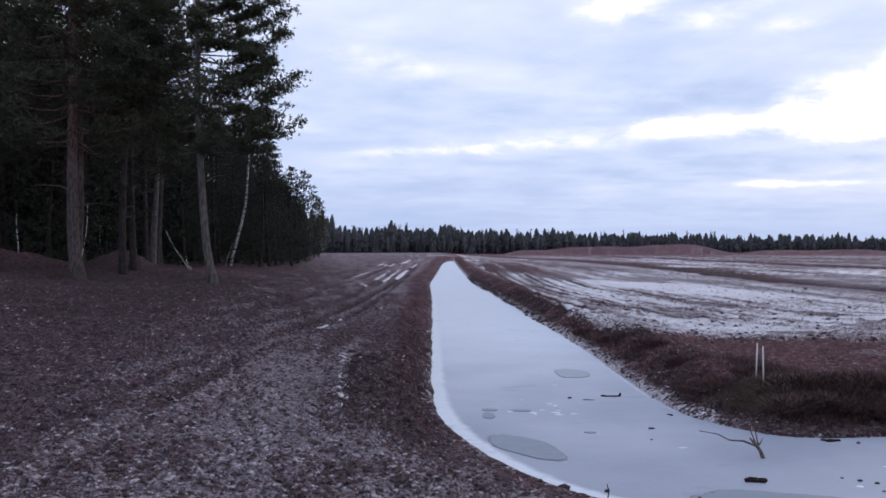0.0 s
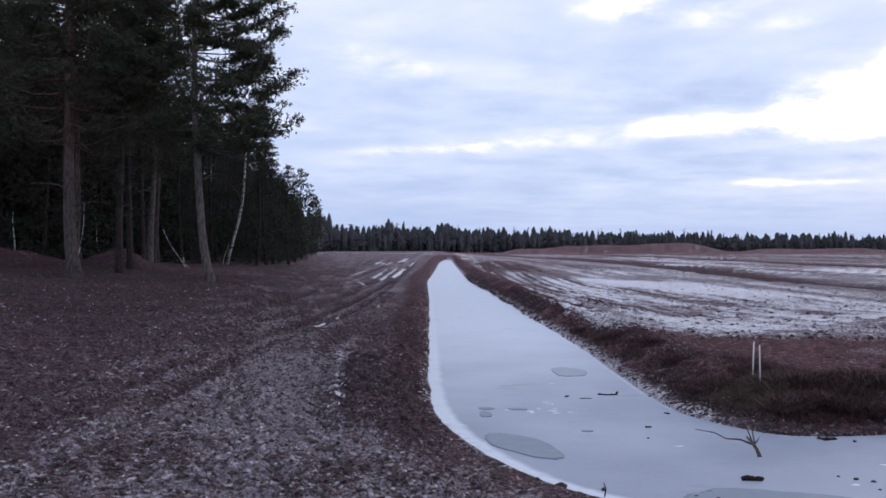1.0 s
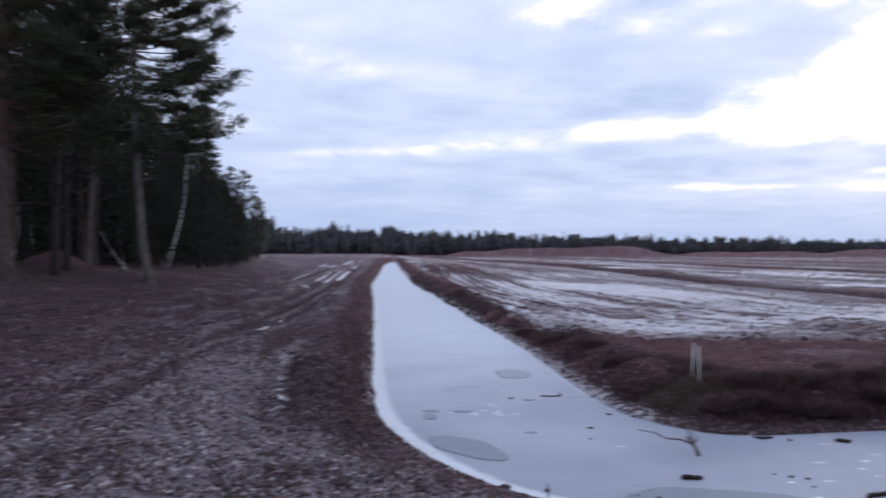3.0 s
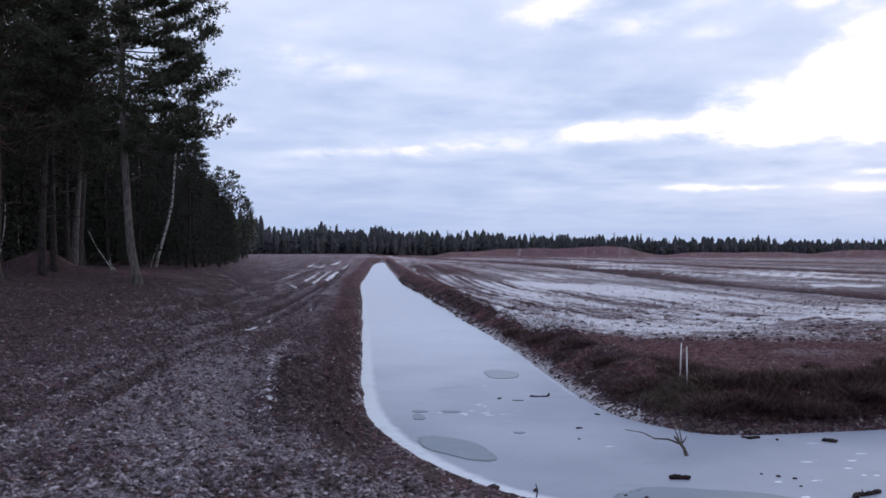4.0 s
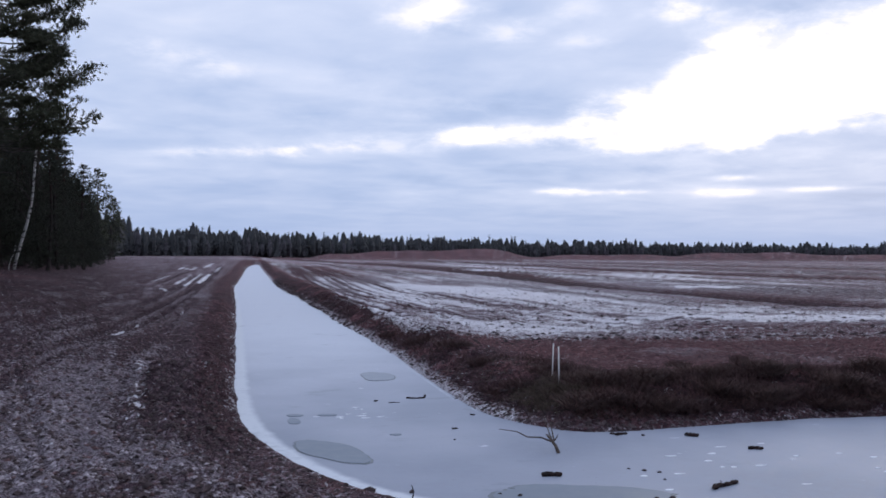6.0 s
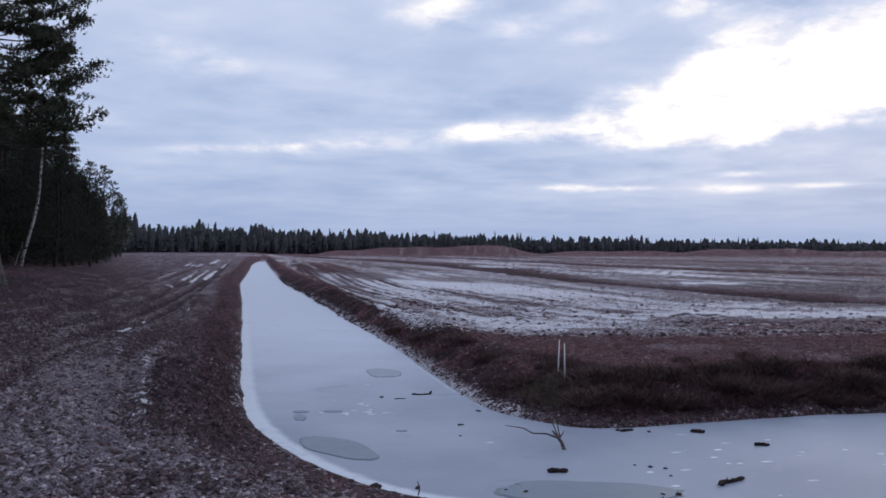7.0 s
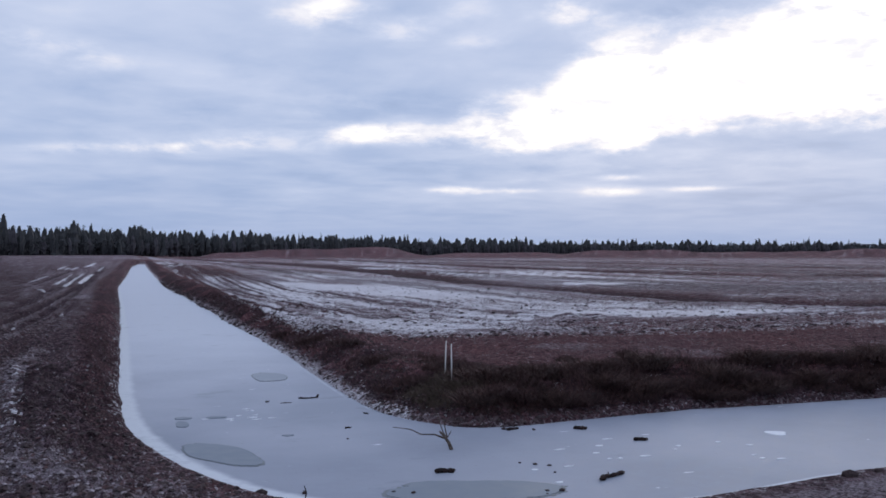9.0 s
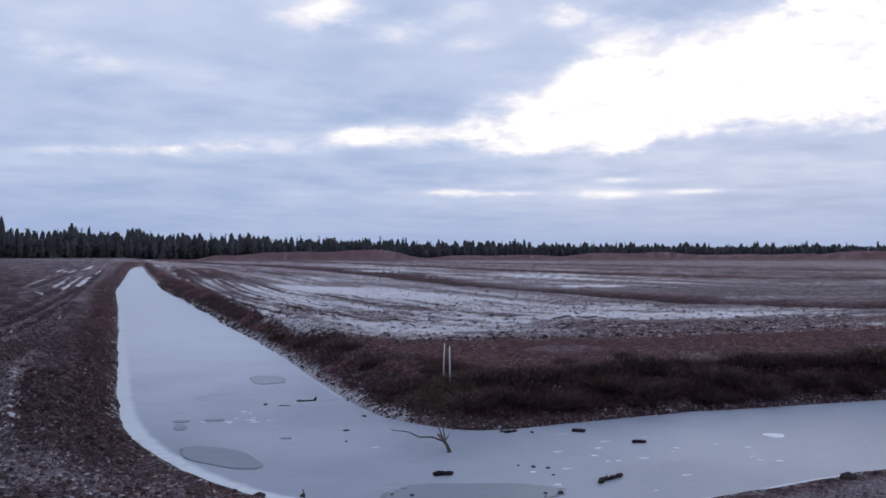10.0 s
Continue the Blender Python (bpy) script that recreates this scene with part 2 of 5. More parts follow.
# ---------------------------------------------------------------- materials
def mat_ground():
    m, n = material("frosted_peat")
    p = n.place()
    frost, pale, red, moss, darkened = (n.attr(k) for k in ("frost", "pale", "red", "moss", "darkened"))
    crumb = n.noise(p, 25.0, 5.0, 0.66)
    flake = n.noise(n.vmath("ADD", p, (7.0, 3.0, 1.0)), 58.0, 3.0, 0.66)
    clod = n.noise(p, 7.5, 4.0, 0.6)
    broad = n.noise(p, 0.5, 5.0, 0.6)
    grain = n.noise(p, 90.0, 3.0, 0.7)
    soil = n.mix(n.step(clod, 0.38, 0.62), (0.064, 0.044, 0.047), (0.128, 0.091, 0.097))
    rust = n.mix(n.step(clod, 0.35, 0.65), (0.082, 0.033, 0.032), (0.150, 0.064, 0.062))
    base = n.mix(n.math("MULTIPLY", red, n.step(broad, 0.3, 0.7, 0.6, 1.0)), soil, rust)
    base = n.mix(n.math("MULTIPLY", moss, n.step(clod, 0.4, 0.6, 0.2, 0.8)), base, (0.052, 0.042, 0.029))
    # mixed to dark peat: wet ruts, spoil, drains, banks, wood floor, far field
    base = n.mix(n.math("MULTIPLY", darkened, 0.88), base, (0.036, 0.024, 0.0265))
    # loose crumbs, each of its own tone, crevice shade painted dark between them
    warp = n.vmath("ADD", p, n.vmath("MULTIPLY", n.join(crumb, flake, clod), (0.11, 0.11, 0.11)))
    far1, tone1, pick1 = n.cells(warp, 29.0)
    far2, tone2, pick2 = n.cells(warp, 60.0)
    tone = n.math("ADD", n.math("MULTIPLY", tone1, 0.6), n.math("MULTIPLY", tone2, 0.6))
    base = n.mix(1.0, base, n.ramp(tone, ((0.15, (0.80, 0.735, 0.80)), (0.6, (1.78, 1.63, 1.77)), (0.98, (3.3, 3.05, 3.25)))), "MULTIPLY")
    gap = n.math("MAXIMUM", n.step(far1, 0.60, 0.80), n.math("MULTIPLY", n.step(far2, 0.56, 0.78), 0.85))
    base = n.mix(n.math("MULTIPLY", gap, 0.72), base, (0.021, 0.015, 0.017))
    tops = n.math("MULTIPLY", n.step(tone2, 0.80, 0.90), n.math("MULTIPLY", n.step(darkened, 0.0, 1.0, 0.60, 0.05), n.step(red, 0.2, 1.0, 1.0, 0.5)))
    base = n.mix(n.math("MULTIPLY", tops, n.step(far2, 0.4, 0.65, 1.0, 0.0)), base, (0.35, 0.26, 0.265))
    # hoar frost on the tops of some of them
    some = n.step(n.math("SUBTRACT", n.math("MULTIPLY", pale, 1.05), n.math("ADD", n.math("MULTIPLY", pick1, 0.5), n.math("MULTIPLY", pick2, 0.5))), -0.12, 0.10)
    dust = n.math("MULTIPLY", some, n.math("MULTIPLY", n.step(far1, 0.45, 0.78, 1.0, 0.2), n.step(flake, 0.36, 0.56, 0.35, 1.0)))
    base = n.mix(n.math("MULTIPLY", dust, n.math("MULTIPLY_ADD", tone, 0.60, 0.34)), base, (0.60, 0.525, 0.575))
    fleck = n.math("MULTIPLY", n.step(pick2, 0.955, 0.965), n.step(far2, 0.35, 0.6, 1.0, 0.0))
    base = n.mix(n.math("MULTIPLY", fleck, n.math("MULTIPLY", n.step(pale, 0.0, 1.0, 0.30, 0.7), n.step(darkened, 0.0, 0.8, 1.0, 0.1))), base, (0.66, 0.62, 0.63))
    # snow lying between the clods
    lump = n.math("MULTIPLY", n.math("SUBTRACT", n.noise(p, 2.3, 3.0, 0.6), 0.5), 0.5)
    edge = n.math("ADD", n.math("ADD", frost, lump), n.math("ADD", n.math("MULTIPLY", n.math("SUBTRACT", clod, 0.5), 1.3), n.math("MULTIPLY", n.math("SUBTRACT", crumb, 0.5), 3.0)))
    white = n.step(edge, 0.45, 0.57)
    base = n.mix(n.math("MULTIPLY", white, n.step(broad, 0.3, 0.6, 0.75, 1.0)), base, (0.77, 0.74, 0.78))
    h = n.math("ADD", n.math("MULTIPLY", clod, 0.9), n.math("SUBTRACT", n.math("MULTIPLY", crumb, 0.3), n.math("ADD", n.math("MULTIPLY", far1, 0.55), n.math("MULTIPLY", far2, 0.25))))
    normal = n.bump(n.math("MULTIPLY", h, n.step(white, 0.0, 1.0, 1.0, 0.3)), 1.0, 0.10)
    normal = n.bump(grain, 0.5, 0.006, normal)
    n.surface(base, n.mix(white, (0.95, 0.95, 0.95), (0.6, 0.6, 0.6)), normal, 0.10)
    return m


def mat_ice():
    m, n = material("snow_dusted_ice")
    p = n.place()
    shore = n.attr("shore")
    wob = n.math("MULTIPLY", n.math("SUBTRACT", n.noise(p, 3.0, 5.0, 0.6), 0.5), 0.12)
    fine = n.noise(p, 9.0, 5.0, 0.6)
    rim = n.math("MULTIPLY", n.step(n.math("ADD", shore, wob), 0.08, 0.20, 1.0, 0.0), n.step(fine, 0.30, 0.50, 0.7, 1.0))
    broad = n.noise(p, 0.55, 4.0, 0.5)
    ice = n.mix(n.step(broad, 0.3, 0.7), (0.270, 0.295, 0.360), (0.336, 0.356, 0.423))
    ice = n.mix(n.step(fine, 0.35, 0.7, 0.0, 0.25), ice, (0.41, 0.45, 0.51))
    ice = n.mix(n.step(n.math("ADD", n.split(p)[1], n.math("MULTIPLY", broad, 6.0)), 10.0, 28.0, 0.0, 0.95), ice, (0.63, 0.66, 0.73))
    speck = n.step(n.noise(p, 26.0, 2.0, 0.5), 0.70, 0.74)
    ice = n.mix(n.math("MULTIPLY", speck, 0.35), ice, (0.20, 0.20, 0.21))
    # flat white streaks of trapped snow
    streak = n.step(n.noise(n.vmath("MULTIPLY", p, (1.0, 2.6, 1.0)), 3.4, 3.0, 0.5), 0.73, 0.75)
    ice = n.mix(n.math("MULTIPLY", streak, 0.7), ice, (0.80, 0.82, 0.86))
    col = n.mix(n.math("MULTIPLY", rim, 0.9), ice, (0.68, 0.71, 0.75))
    # a few darker blotches where water soaked up
    soak = n.step(n.noise(n.vmath("MULTIPLY", p, (1.0, 1.6, 1.0)), 1.3, 4.0, 0.6), 0.62, 0.72)
    col = n.mix(n.math("MULTIPLY", soak, 0.30), col, (0.19, 0.215, 0.25))
    rough = n.step(fine, 0.3, 0.7, 0.48, 0.62)
    rough = n.mix(rim, rough, (0.75, 0.75, 0.75))
    n.surface(col, rough, n.bump(n.math("ADD", n.math("MULTIPLY", fine, 0.5), broad), 0.05, 0.02), 0.15)
    return m


def mat_wet_ice(name, tone):
    m, n = material(name)
    p = n.place()
    c = n.noise(p, 5.0, 5.0, 0.6)
    n.surface(n.mix(n.step(c, 0.3, 0.7), tone, tuple(1.12 * v for v in tone)), n.step(c, 0.3, 0.7, 0.35, 0.5), None, 0.15)
    return m


def mat_bark(name, low, high, turn_at, groove=(9.0, 9.0, 2.2)):
    m, n = material(name)
    p = n.place()
    z = n.split(p)[2]
    f = n.noise(n.vmath("MULTIPLY", p, groove), 2.2, 6.0, 0.7)
    tone = n.mix(n.step(z, turn_at - 1.8, turn_at + 1.8), low, high)
    col = n.mix(n.step(f, 0.35, 0.65), tuple(0.35 * v for v in low), tone)
    col = n.mix(n.step(n.noise(p, 1.1, 4.0, 0.6), 0.5, 0.75, 0.0, 0.5), col, (0.17, 0.18, 0.16))
    n.surface(col, 0.92, n.bump(f, 1.0, 0.03), 0.15)
    return m


def mat_birch():
    m, n = material("birch_bark")
    p = n.place()
    z = n.split(p)[2]
    band = n.noise(n.vmath("MULTIPLY", p, (3.0, 3.0, 9.0)), 1.0, 4.0, 0.6)
    col = n.mix(n.step(band, 0.50, 0.57), (0.50, 0.48, 0.46), (0.04, 0.035, 0.03))
    n.surface(n.mix(n.step(z, 6.0, 9.5), col, (0.09, 0.06, 0.055)), 0.8, n.bump(band, 0.4, 0.01), 0.2)
    return m


def mat_leaf(name, dark, lit, vary=0.5):
    m, n = material(name)
    geo = n.t.nodes.new("ShaderNodeNewGeometry")
    r = geo.outputs["Random Per Island"]
    p = n.place()
    c = n.mix(r, dark, lit)
    c = n.mix(n.step(n.noise(p, 0.9, 3.0, 0.6), 0.4, 0.7, 0.0, vary), c, tuple(0.55 * v for v in dark))
    n.surface(c, 0.7, None, 0.2)
    return m


def mat_plain(name, a, b, scale, rough=0.8, bump=0.4, depth=0.005, stretch=(1, 1, 1), spec=0.25):
    m, n = material(name)
    p = n.place(stretch)
    f = n.noise(p, scale, 5.0, 0.65)
    g = n.noise(p, scale * 6, 3.0, 0.6)
    col = n.mix(n.step(f, 0.35, 0.65), a, b)
    col = n.mix(n.step(g, 0.5, 0.75, 0.0, 0.4), col, tuple(0.5 * v for v in a))
    n.surface(col, rough, n.bump(f, bump, depth), spec)
    return m


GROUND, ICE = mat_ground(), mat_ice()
BARK = mat_bark("pine_bark", (0.115, 0.093, 0.088), (0.19, 0.105, 0.088), 3.4)
PALE_BARK = mat_bark("grey_pine_bark", (0.150, 0.128, 0.118), (0.19, 0.125, 0.10), 7.5)
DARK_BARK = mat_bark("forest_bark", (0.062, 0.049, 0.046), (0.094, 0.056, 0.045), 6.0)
BIRCH = mat_birch()
NEEDLES = mat_leaf("pine_needles", (0.032, 0.036, 0.024), (0.094, 0.098, 0.060))
SPRUCE = mat_leaf("spruce_needles", (0.026, 0.029, 0.022), (0.060, 0.064, 0.045))
TWIGS = mat_plain("bare_twigs", (0.045, 0.035, 0.034), (0.075, 0.058, 0.056), 4.0)
# far woods: the haze of distance is put into their paler, greyer colours
HAZED_GREEN = mat_leaf("hazed_far_conifers", (0.046, 0.048, 0.052), (0.062, 0.064, 0.066), 0.2)
HAZED_BARE = mat_leaf("hazed_bare_trees", (0.072, 0.068, 0.078), (0.092, 0.086, 0.096), 0.2)
WOOD_WET = mat_plain("wet_driftwood", (0.010, 0.006, 0.006), (0.032, 0.016, 0.014), 14.0, 0.75, 0.8, 0.008, (1, 1, 0.3))
WOOD_DRY = mat_plain("weathered_stick", (0.050, 0.038, 0.032), (0.15, 0.115, 0.095), 16.0, 0.85, 0.7, 0.004)
STAKE = mat_plain("pale_wooden_stake", (0.58, 0.55, 0.52), (0.78, 0.75, 0.72), 12.0, 0.75, 0.3, 0.002, (1, 1, 0.15))
BENT = mat_leaf("brown_bent_grass", (0.032, 0.018, 0.0165), (0.140, 0.080, 0.070), 0.6)
HEATH = mat_leaf("dry_heather", (0.032, 0.017, 0.0165), (0.122, 0.064, 0.060), 0.6)
MOSSY = mat_leaf("mossy_grass", (0.058, 0.043, 0.033), (0.130, 0.098, 0.074), 0.3)
PEAT = mat_plain("dark_peat_lump", (0.028, 0.019, 0.020), (0.100, 0.070, 0.071), 18.0, 0.95, 1.0, 0.01)
PEAT_RED = mat_plain("reddish_peat_lump", (0.060, 0.034, 0.035), (0.17, 0.098, 0.098), 18.0, 0.95, 1.0, 0.01)
PEAT_PALE = mat_plain("frosted_peat_lump", (0.15, 0.122, 0.128), (0.46, 0.40, 0.425), 20.0, 0.95, 1.0, 0.01)
SNOW = mat_plain("white_snow", (0.74, 0.77, 0.82), (0.82, 0.84, 0.87), 8.0, 0.7, 0.3, 0.01)
WET = mat_wet_ice("grey_wet_ice", (0.178, 0.210, 0.250))
WET_PALE = mat_wet_ice("pale_wet_ice", (0.275, 0.305, 0.355))
WET_EDGE = mat_wet_ice("dark_wet_ice_edge", (0.15, 0.17, 0.185))

# ---------------------------------------------------------------- the lie of the land
ICE_Z = -0.40
# the two shores of the L-shaped ditch, from its far end round the corner
SHORE_IN = spline([(1.13, 187), (-0.05, 146), (-0.4, 97), (-0.67, 66), (-0.76, 57), (-0.47, 41), (-0.3, 29), (-0.2, 20.3), (-0.16, 16.4), (-0.12, 13.6), (0.0, 11.3), (0.3, 9.6), (0.72, 8.3), (1.25, 7.42), (2.1, 6.85), (3.3, 6.50), (4.6, 6.45), (6.6, 6.75), (12, 6.95), (40, 7.3), (90, 7.6)])
SHORE_OUT = spline([(90, 10.8), (40, 10.5), (14, 10.0), (9.5, 9.98), (6.5, 10.02), (5.0, 9.82), (4.1, 9.72), (3.5, 9.95), (3.05, 10.75), (2.84, 12.0), (2.8, 14.5), (2.82, 18), (2.76, 22), (2.6, 27), (2.5, 33), (2.27, 43), (1.9, 54), (1.78, 67), (1.8, 105), (1.97, 152), (2.17, 187)])
OUTLINE = np.vstack([SHORE_IN, SHORE_OUT])


def shore_distance(x, y):
    """Metres to the ice's edge: below zero on the ice."""
    out = np.full(x.shape, 60.0)
    near = ((x > -14) & (x < 20) & (y > -4) & (y < 215)) | ((y > -4) & (y < 26) & (x > -14) & (x < 100))
    px, py = x[near], y[near]
    a, b = OUTLINE, np.roll(OUTLINE, -1, axis=0)
    best, inside = np.full(px.shape, 1e9), np.zeros(px.shape, bool)
    for (ax, ay), (bx, by) in zip(a, b):
        dx, dy = bx - ax, by - ay
        t = np.clip(((px - ax) * dx + (py - ay) * dy) / (dx * dx + dy * dy + 1e-12), 0, 1)
        best = np.minimum(best, (px - ax - t * dx) ** 2 + (py - ay - t * dy) ** 2)
        if ay != by:
            inside ^= ((ay > py) != (by > py)) & (px < (bx - ax) * (py - ay) / (by - ay) + ax)
    out[near] = np.where(inside, -1, 1) * np.sqrt(best)
    return out


def wood_edge(y):
    return -2.6 - 0.143 * y


# wheel ruts beside the ditch, from the foreground up the track: the line, its half width, depth, lug strength
RUTS = [(spline(p, 8), w, deep, lugs) for p, w, deep, lugs in (
    ([(-3.75, 4.0), (-3.6, 6.0), (-3.42, 8.0), (-3.26, 9.33), (-3.1, 10.8), (-2.86, 12.2), (-2.72, 13.9), (-2.62, 16), (-2.6, 19), (-2.7, 25), (-2.6, 31), (-2.5, 43), (-2.57, 57), (-3.4, 120)], 0.17, 0.09, 1.0),
    ([(-2.6, 5.0), (-2.67, 8.2), (-2.7, 9.6), (-2.62, 11.2), (-2.5, 12.8), (-2.37, 14.5), (-2.3, 17.7), (-2.25, 24), (-2.15, 33), (-2.2, 46), (-2.4, 71), (-3.2, 120)], 0.13, 0.07, 0.8),
    ([(-6.4, 6.0), (-5.6, 8.5), (-5.2, 10.65), (-5.02, 11.9), (-4.8, 13.3), (-4.45, 14.9), (-4.05, 16.9), (-3.85, 19.5), (-4.1, 26), (-4.9, 40), (-4.7, 52), (-5.2, 90)], 0.16, 0.08, 0.5),
    ([(-4.9, 6.0), (-4.4, 7.5), (-4.2, 8.8), (-4.0, 9.7), (-3.9, 11.2), (-3.72, 12.7), (-3.6, 13.9), (-3.3, 16), (-3.25, 22), (-3.4, 40), (-3.6, 70)], 0.13, 0.06, 0.7),
    ([(-7.4, 9.5), (-6.5, 11), (-6.0, 12.4), (-5.5, 13.2), (-5.1, 14.1), (-4.8, 15.4), (-4.6, 17), (-4.6, 22), (-5.6, 40)], 0.15, 0.06, 0.3),
    ([(-8.6, 14.0), (-7.4, 16.6), (-6.3, 19.0), (-5.9, 23), (-6.6, 36)], 0.16, 0.06, 0.2),
    ([(-2.6, 11.4), (-2.1, 9.75), (-1.85, 8.8), (-1.55, 7.6), (-1.2, 6.6), (-0.95, 5.9), (-0.6, 4.6)], 0.06, 0.035, 0.0),
    ([(-1.6, 13.6), (-1.43, 11.4), (-1.27, 9.8), (-1.14, 8.8), (-1.0, 8.2)], 0.07, 0.05, 0.6),
    ([(-1.85, 34), (-1.75, 22), (-1.7, 16), (-1.75, 12.5)], 0.10, 0.04, 0.4),
    ([(-3.05, 60), (-3.1, 34), (-3.0, 22), (-3.0, 17)], 0.12, 0.05, 0.3))]
# shallow frozen puddles in the ruts: from, to, half width
PUDDLES = [(-5.25, 53.5, -5.35, 66, 0.16), (-3.73, 50.5, -3.95, 62, 0.20), (-3.95, 62, -4.2, 72, 0.12), (-3.09, 47.5, -3.55, 75, 0.19), (-2.68, 52.5, -2.95, 76, 0.22), (-4.0, 44.5, -3.3, 40.8, 0.09), (-6.85, 96, -7.3, 116, 0.30),
           (-6.1, 95, -6.4, 104, 0.26), (-5.48, 93, -5.8, 110, 0.25), (-4.95, 108, -5.0, 141, 0.32), (-3.05, 89, -3.25, 115, 0.22), (-2.40, 17.0, -2.3, 18.4, 0.07), (-2.25, 19.4, -2.2, 20.2, 0.05), (-4.7, 112, -4.8, 124, 0.3), (-1.78, 26, -1.8, 27, 0.05), (-2.1, 30.5, -2.12, 31.4, 0.05)]


def track_x(y):
    """Where the main rut lies across the track."""
    return np.interp(y, RUTS[0][0][:, 1], RUTS[0][0][:, 0])


# lines across the field: wheel marks near the headland, then the broad drains between the peat strips
WHEELS = [spline(p, 8) for p in (
    [(8.0, 130), (6.2, 74), (5.0, 46), (5.2, 31), (5.9, 27), (6.9, 24.4), (8.6, 22.3), (11.5, 20.8)],
    [(4.2, 44), (4.74, 30.1), (5.14, 24.1), (6.1, 22.1), (7.6, 20.6)],
    [(5.6, 115), (3.72, 57), (3.5, 38), (3.6, 29.4), (4.2, 23.5)],
    [(7.4, 46), (7.8, 34), (8.1, 26.4), (9.6, 22.4), (13, 20.4)],
    [(3.6, 60), (3.7, 42), (4.6, 32.3), (5.3, 25.3), (5.7, 22.3), (7.0, 19.5)],
    [(9.6, 130), (8.4, 92), (6.7, 47), (6.8, 36), (8.0, 29), (8.6, 24.6), (9.3, 23.0)],
    [(9.4, 19.4), (11.7, 19.3), (13.1, 19.3), (15.7, 19.85), (19.4, 19.8), (27, 20.4)])]
DRAINS = [spline(p, 8) for p in (
    [(14, 330), (22.7, 145), (21.0, 75), (18.4, 47), (19.0, 38), (19.5, 31.8), (19.9, 27.0), (21.4, 25.0), (23.6, 24.2), (30, 23.6), (60, 25)],
    [(52, 330), (48, 200), (43.5, 125), (40.4, 81), (41.6, 63), (46, 55), (58, 53), (120, 56)],
    [(76, 330), (74.4, 211), (72.8, 146), (72, 97), (78, 79), (120, 76)])]


def line_distance(x, y, line, reach):
    out = np.full(x.shape, 99.0)
    near = (x > line[:, 0].min() - reach) & (x < line[:, 0].max() + reach) & (y > line[:, 1].min() - reach) & (y < line[:, 1].max() + reach)
    px, py = x[near], y[near]
    best = np.full(px.shape, 1e9)
    for (ax, ay), (bx, by) in zip(line[:-1], line[1:]):
        dx, dy = bx - ax, by - ay
        t = np.clip(((px - ax) * dx + (py - ay) * dy) / (dx * dx + dy * dy + 1e-12), 0, 1)
        best = np.minimum(best, (px - ax - t * dx) ** 2 + (py - ay - t * dy) ** 2)
    out[near] = np.sqrt(best)
    return out


def soft_min(a, b, k):
    return -k * np.logaddexp(-a / k, -b / k)


HEAPS = [(-12.55, 35.2, 1.0, 0.9, 0.62), (-11.7, 34.6, 1.0, 0.8, 0.35), (-16.6, 35.0, 1.9, 1.2, 0.55), (-9.0, 35.0, 2.0, 1.2, 0.20), (-21.0, 37.0, 2.0, 1.5, 0.5)]


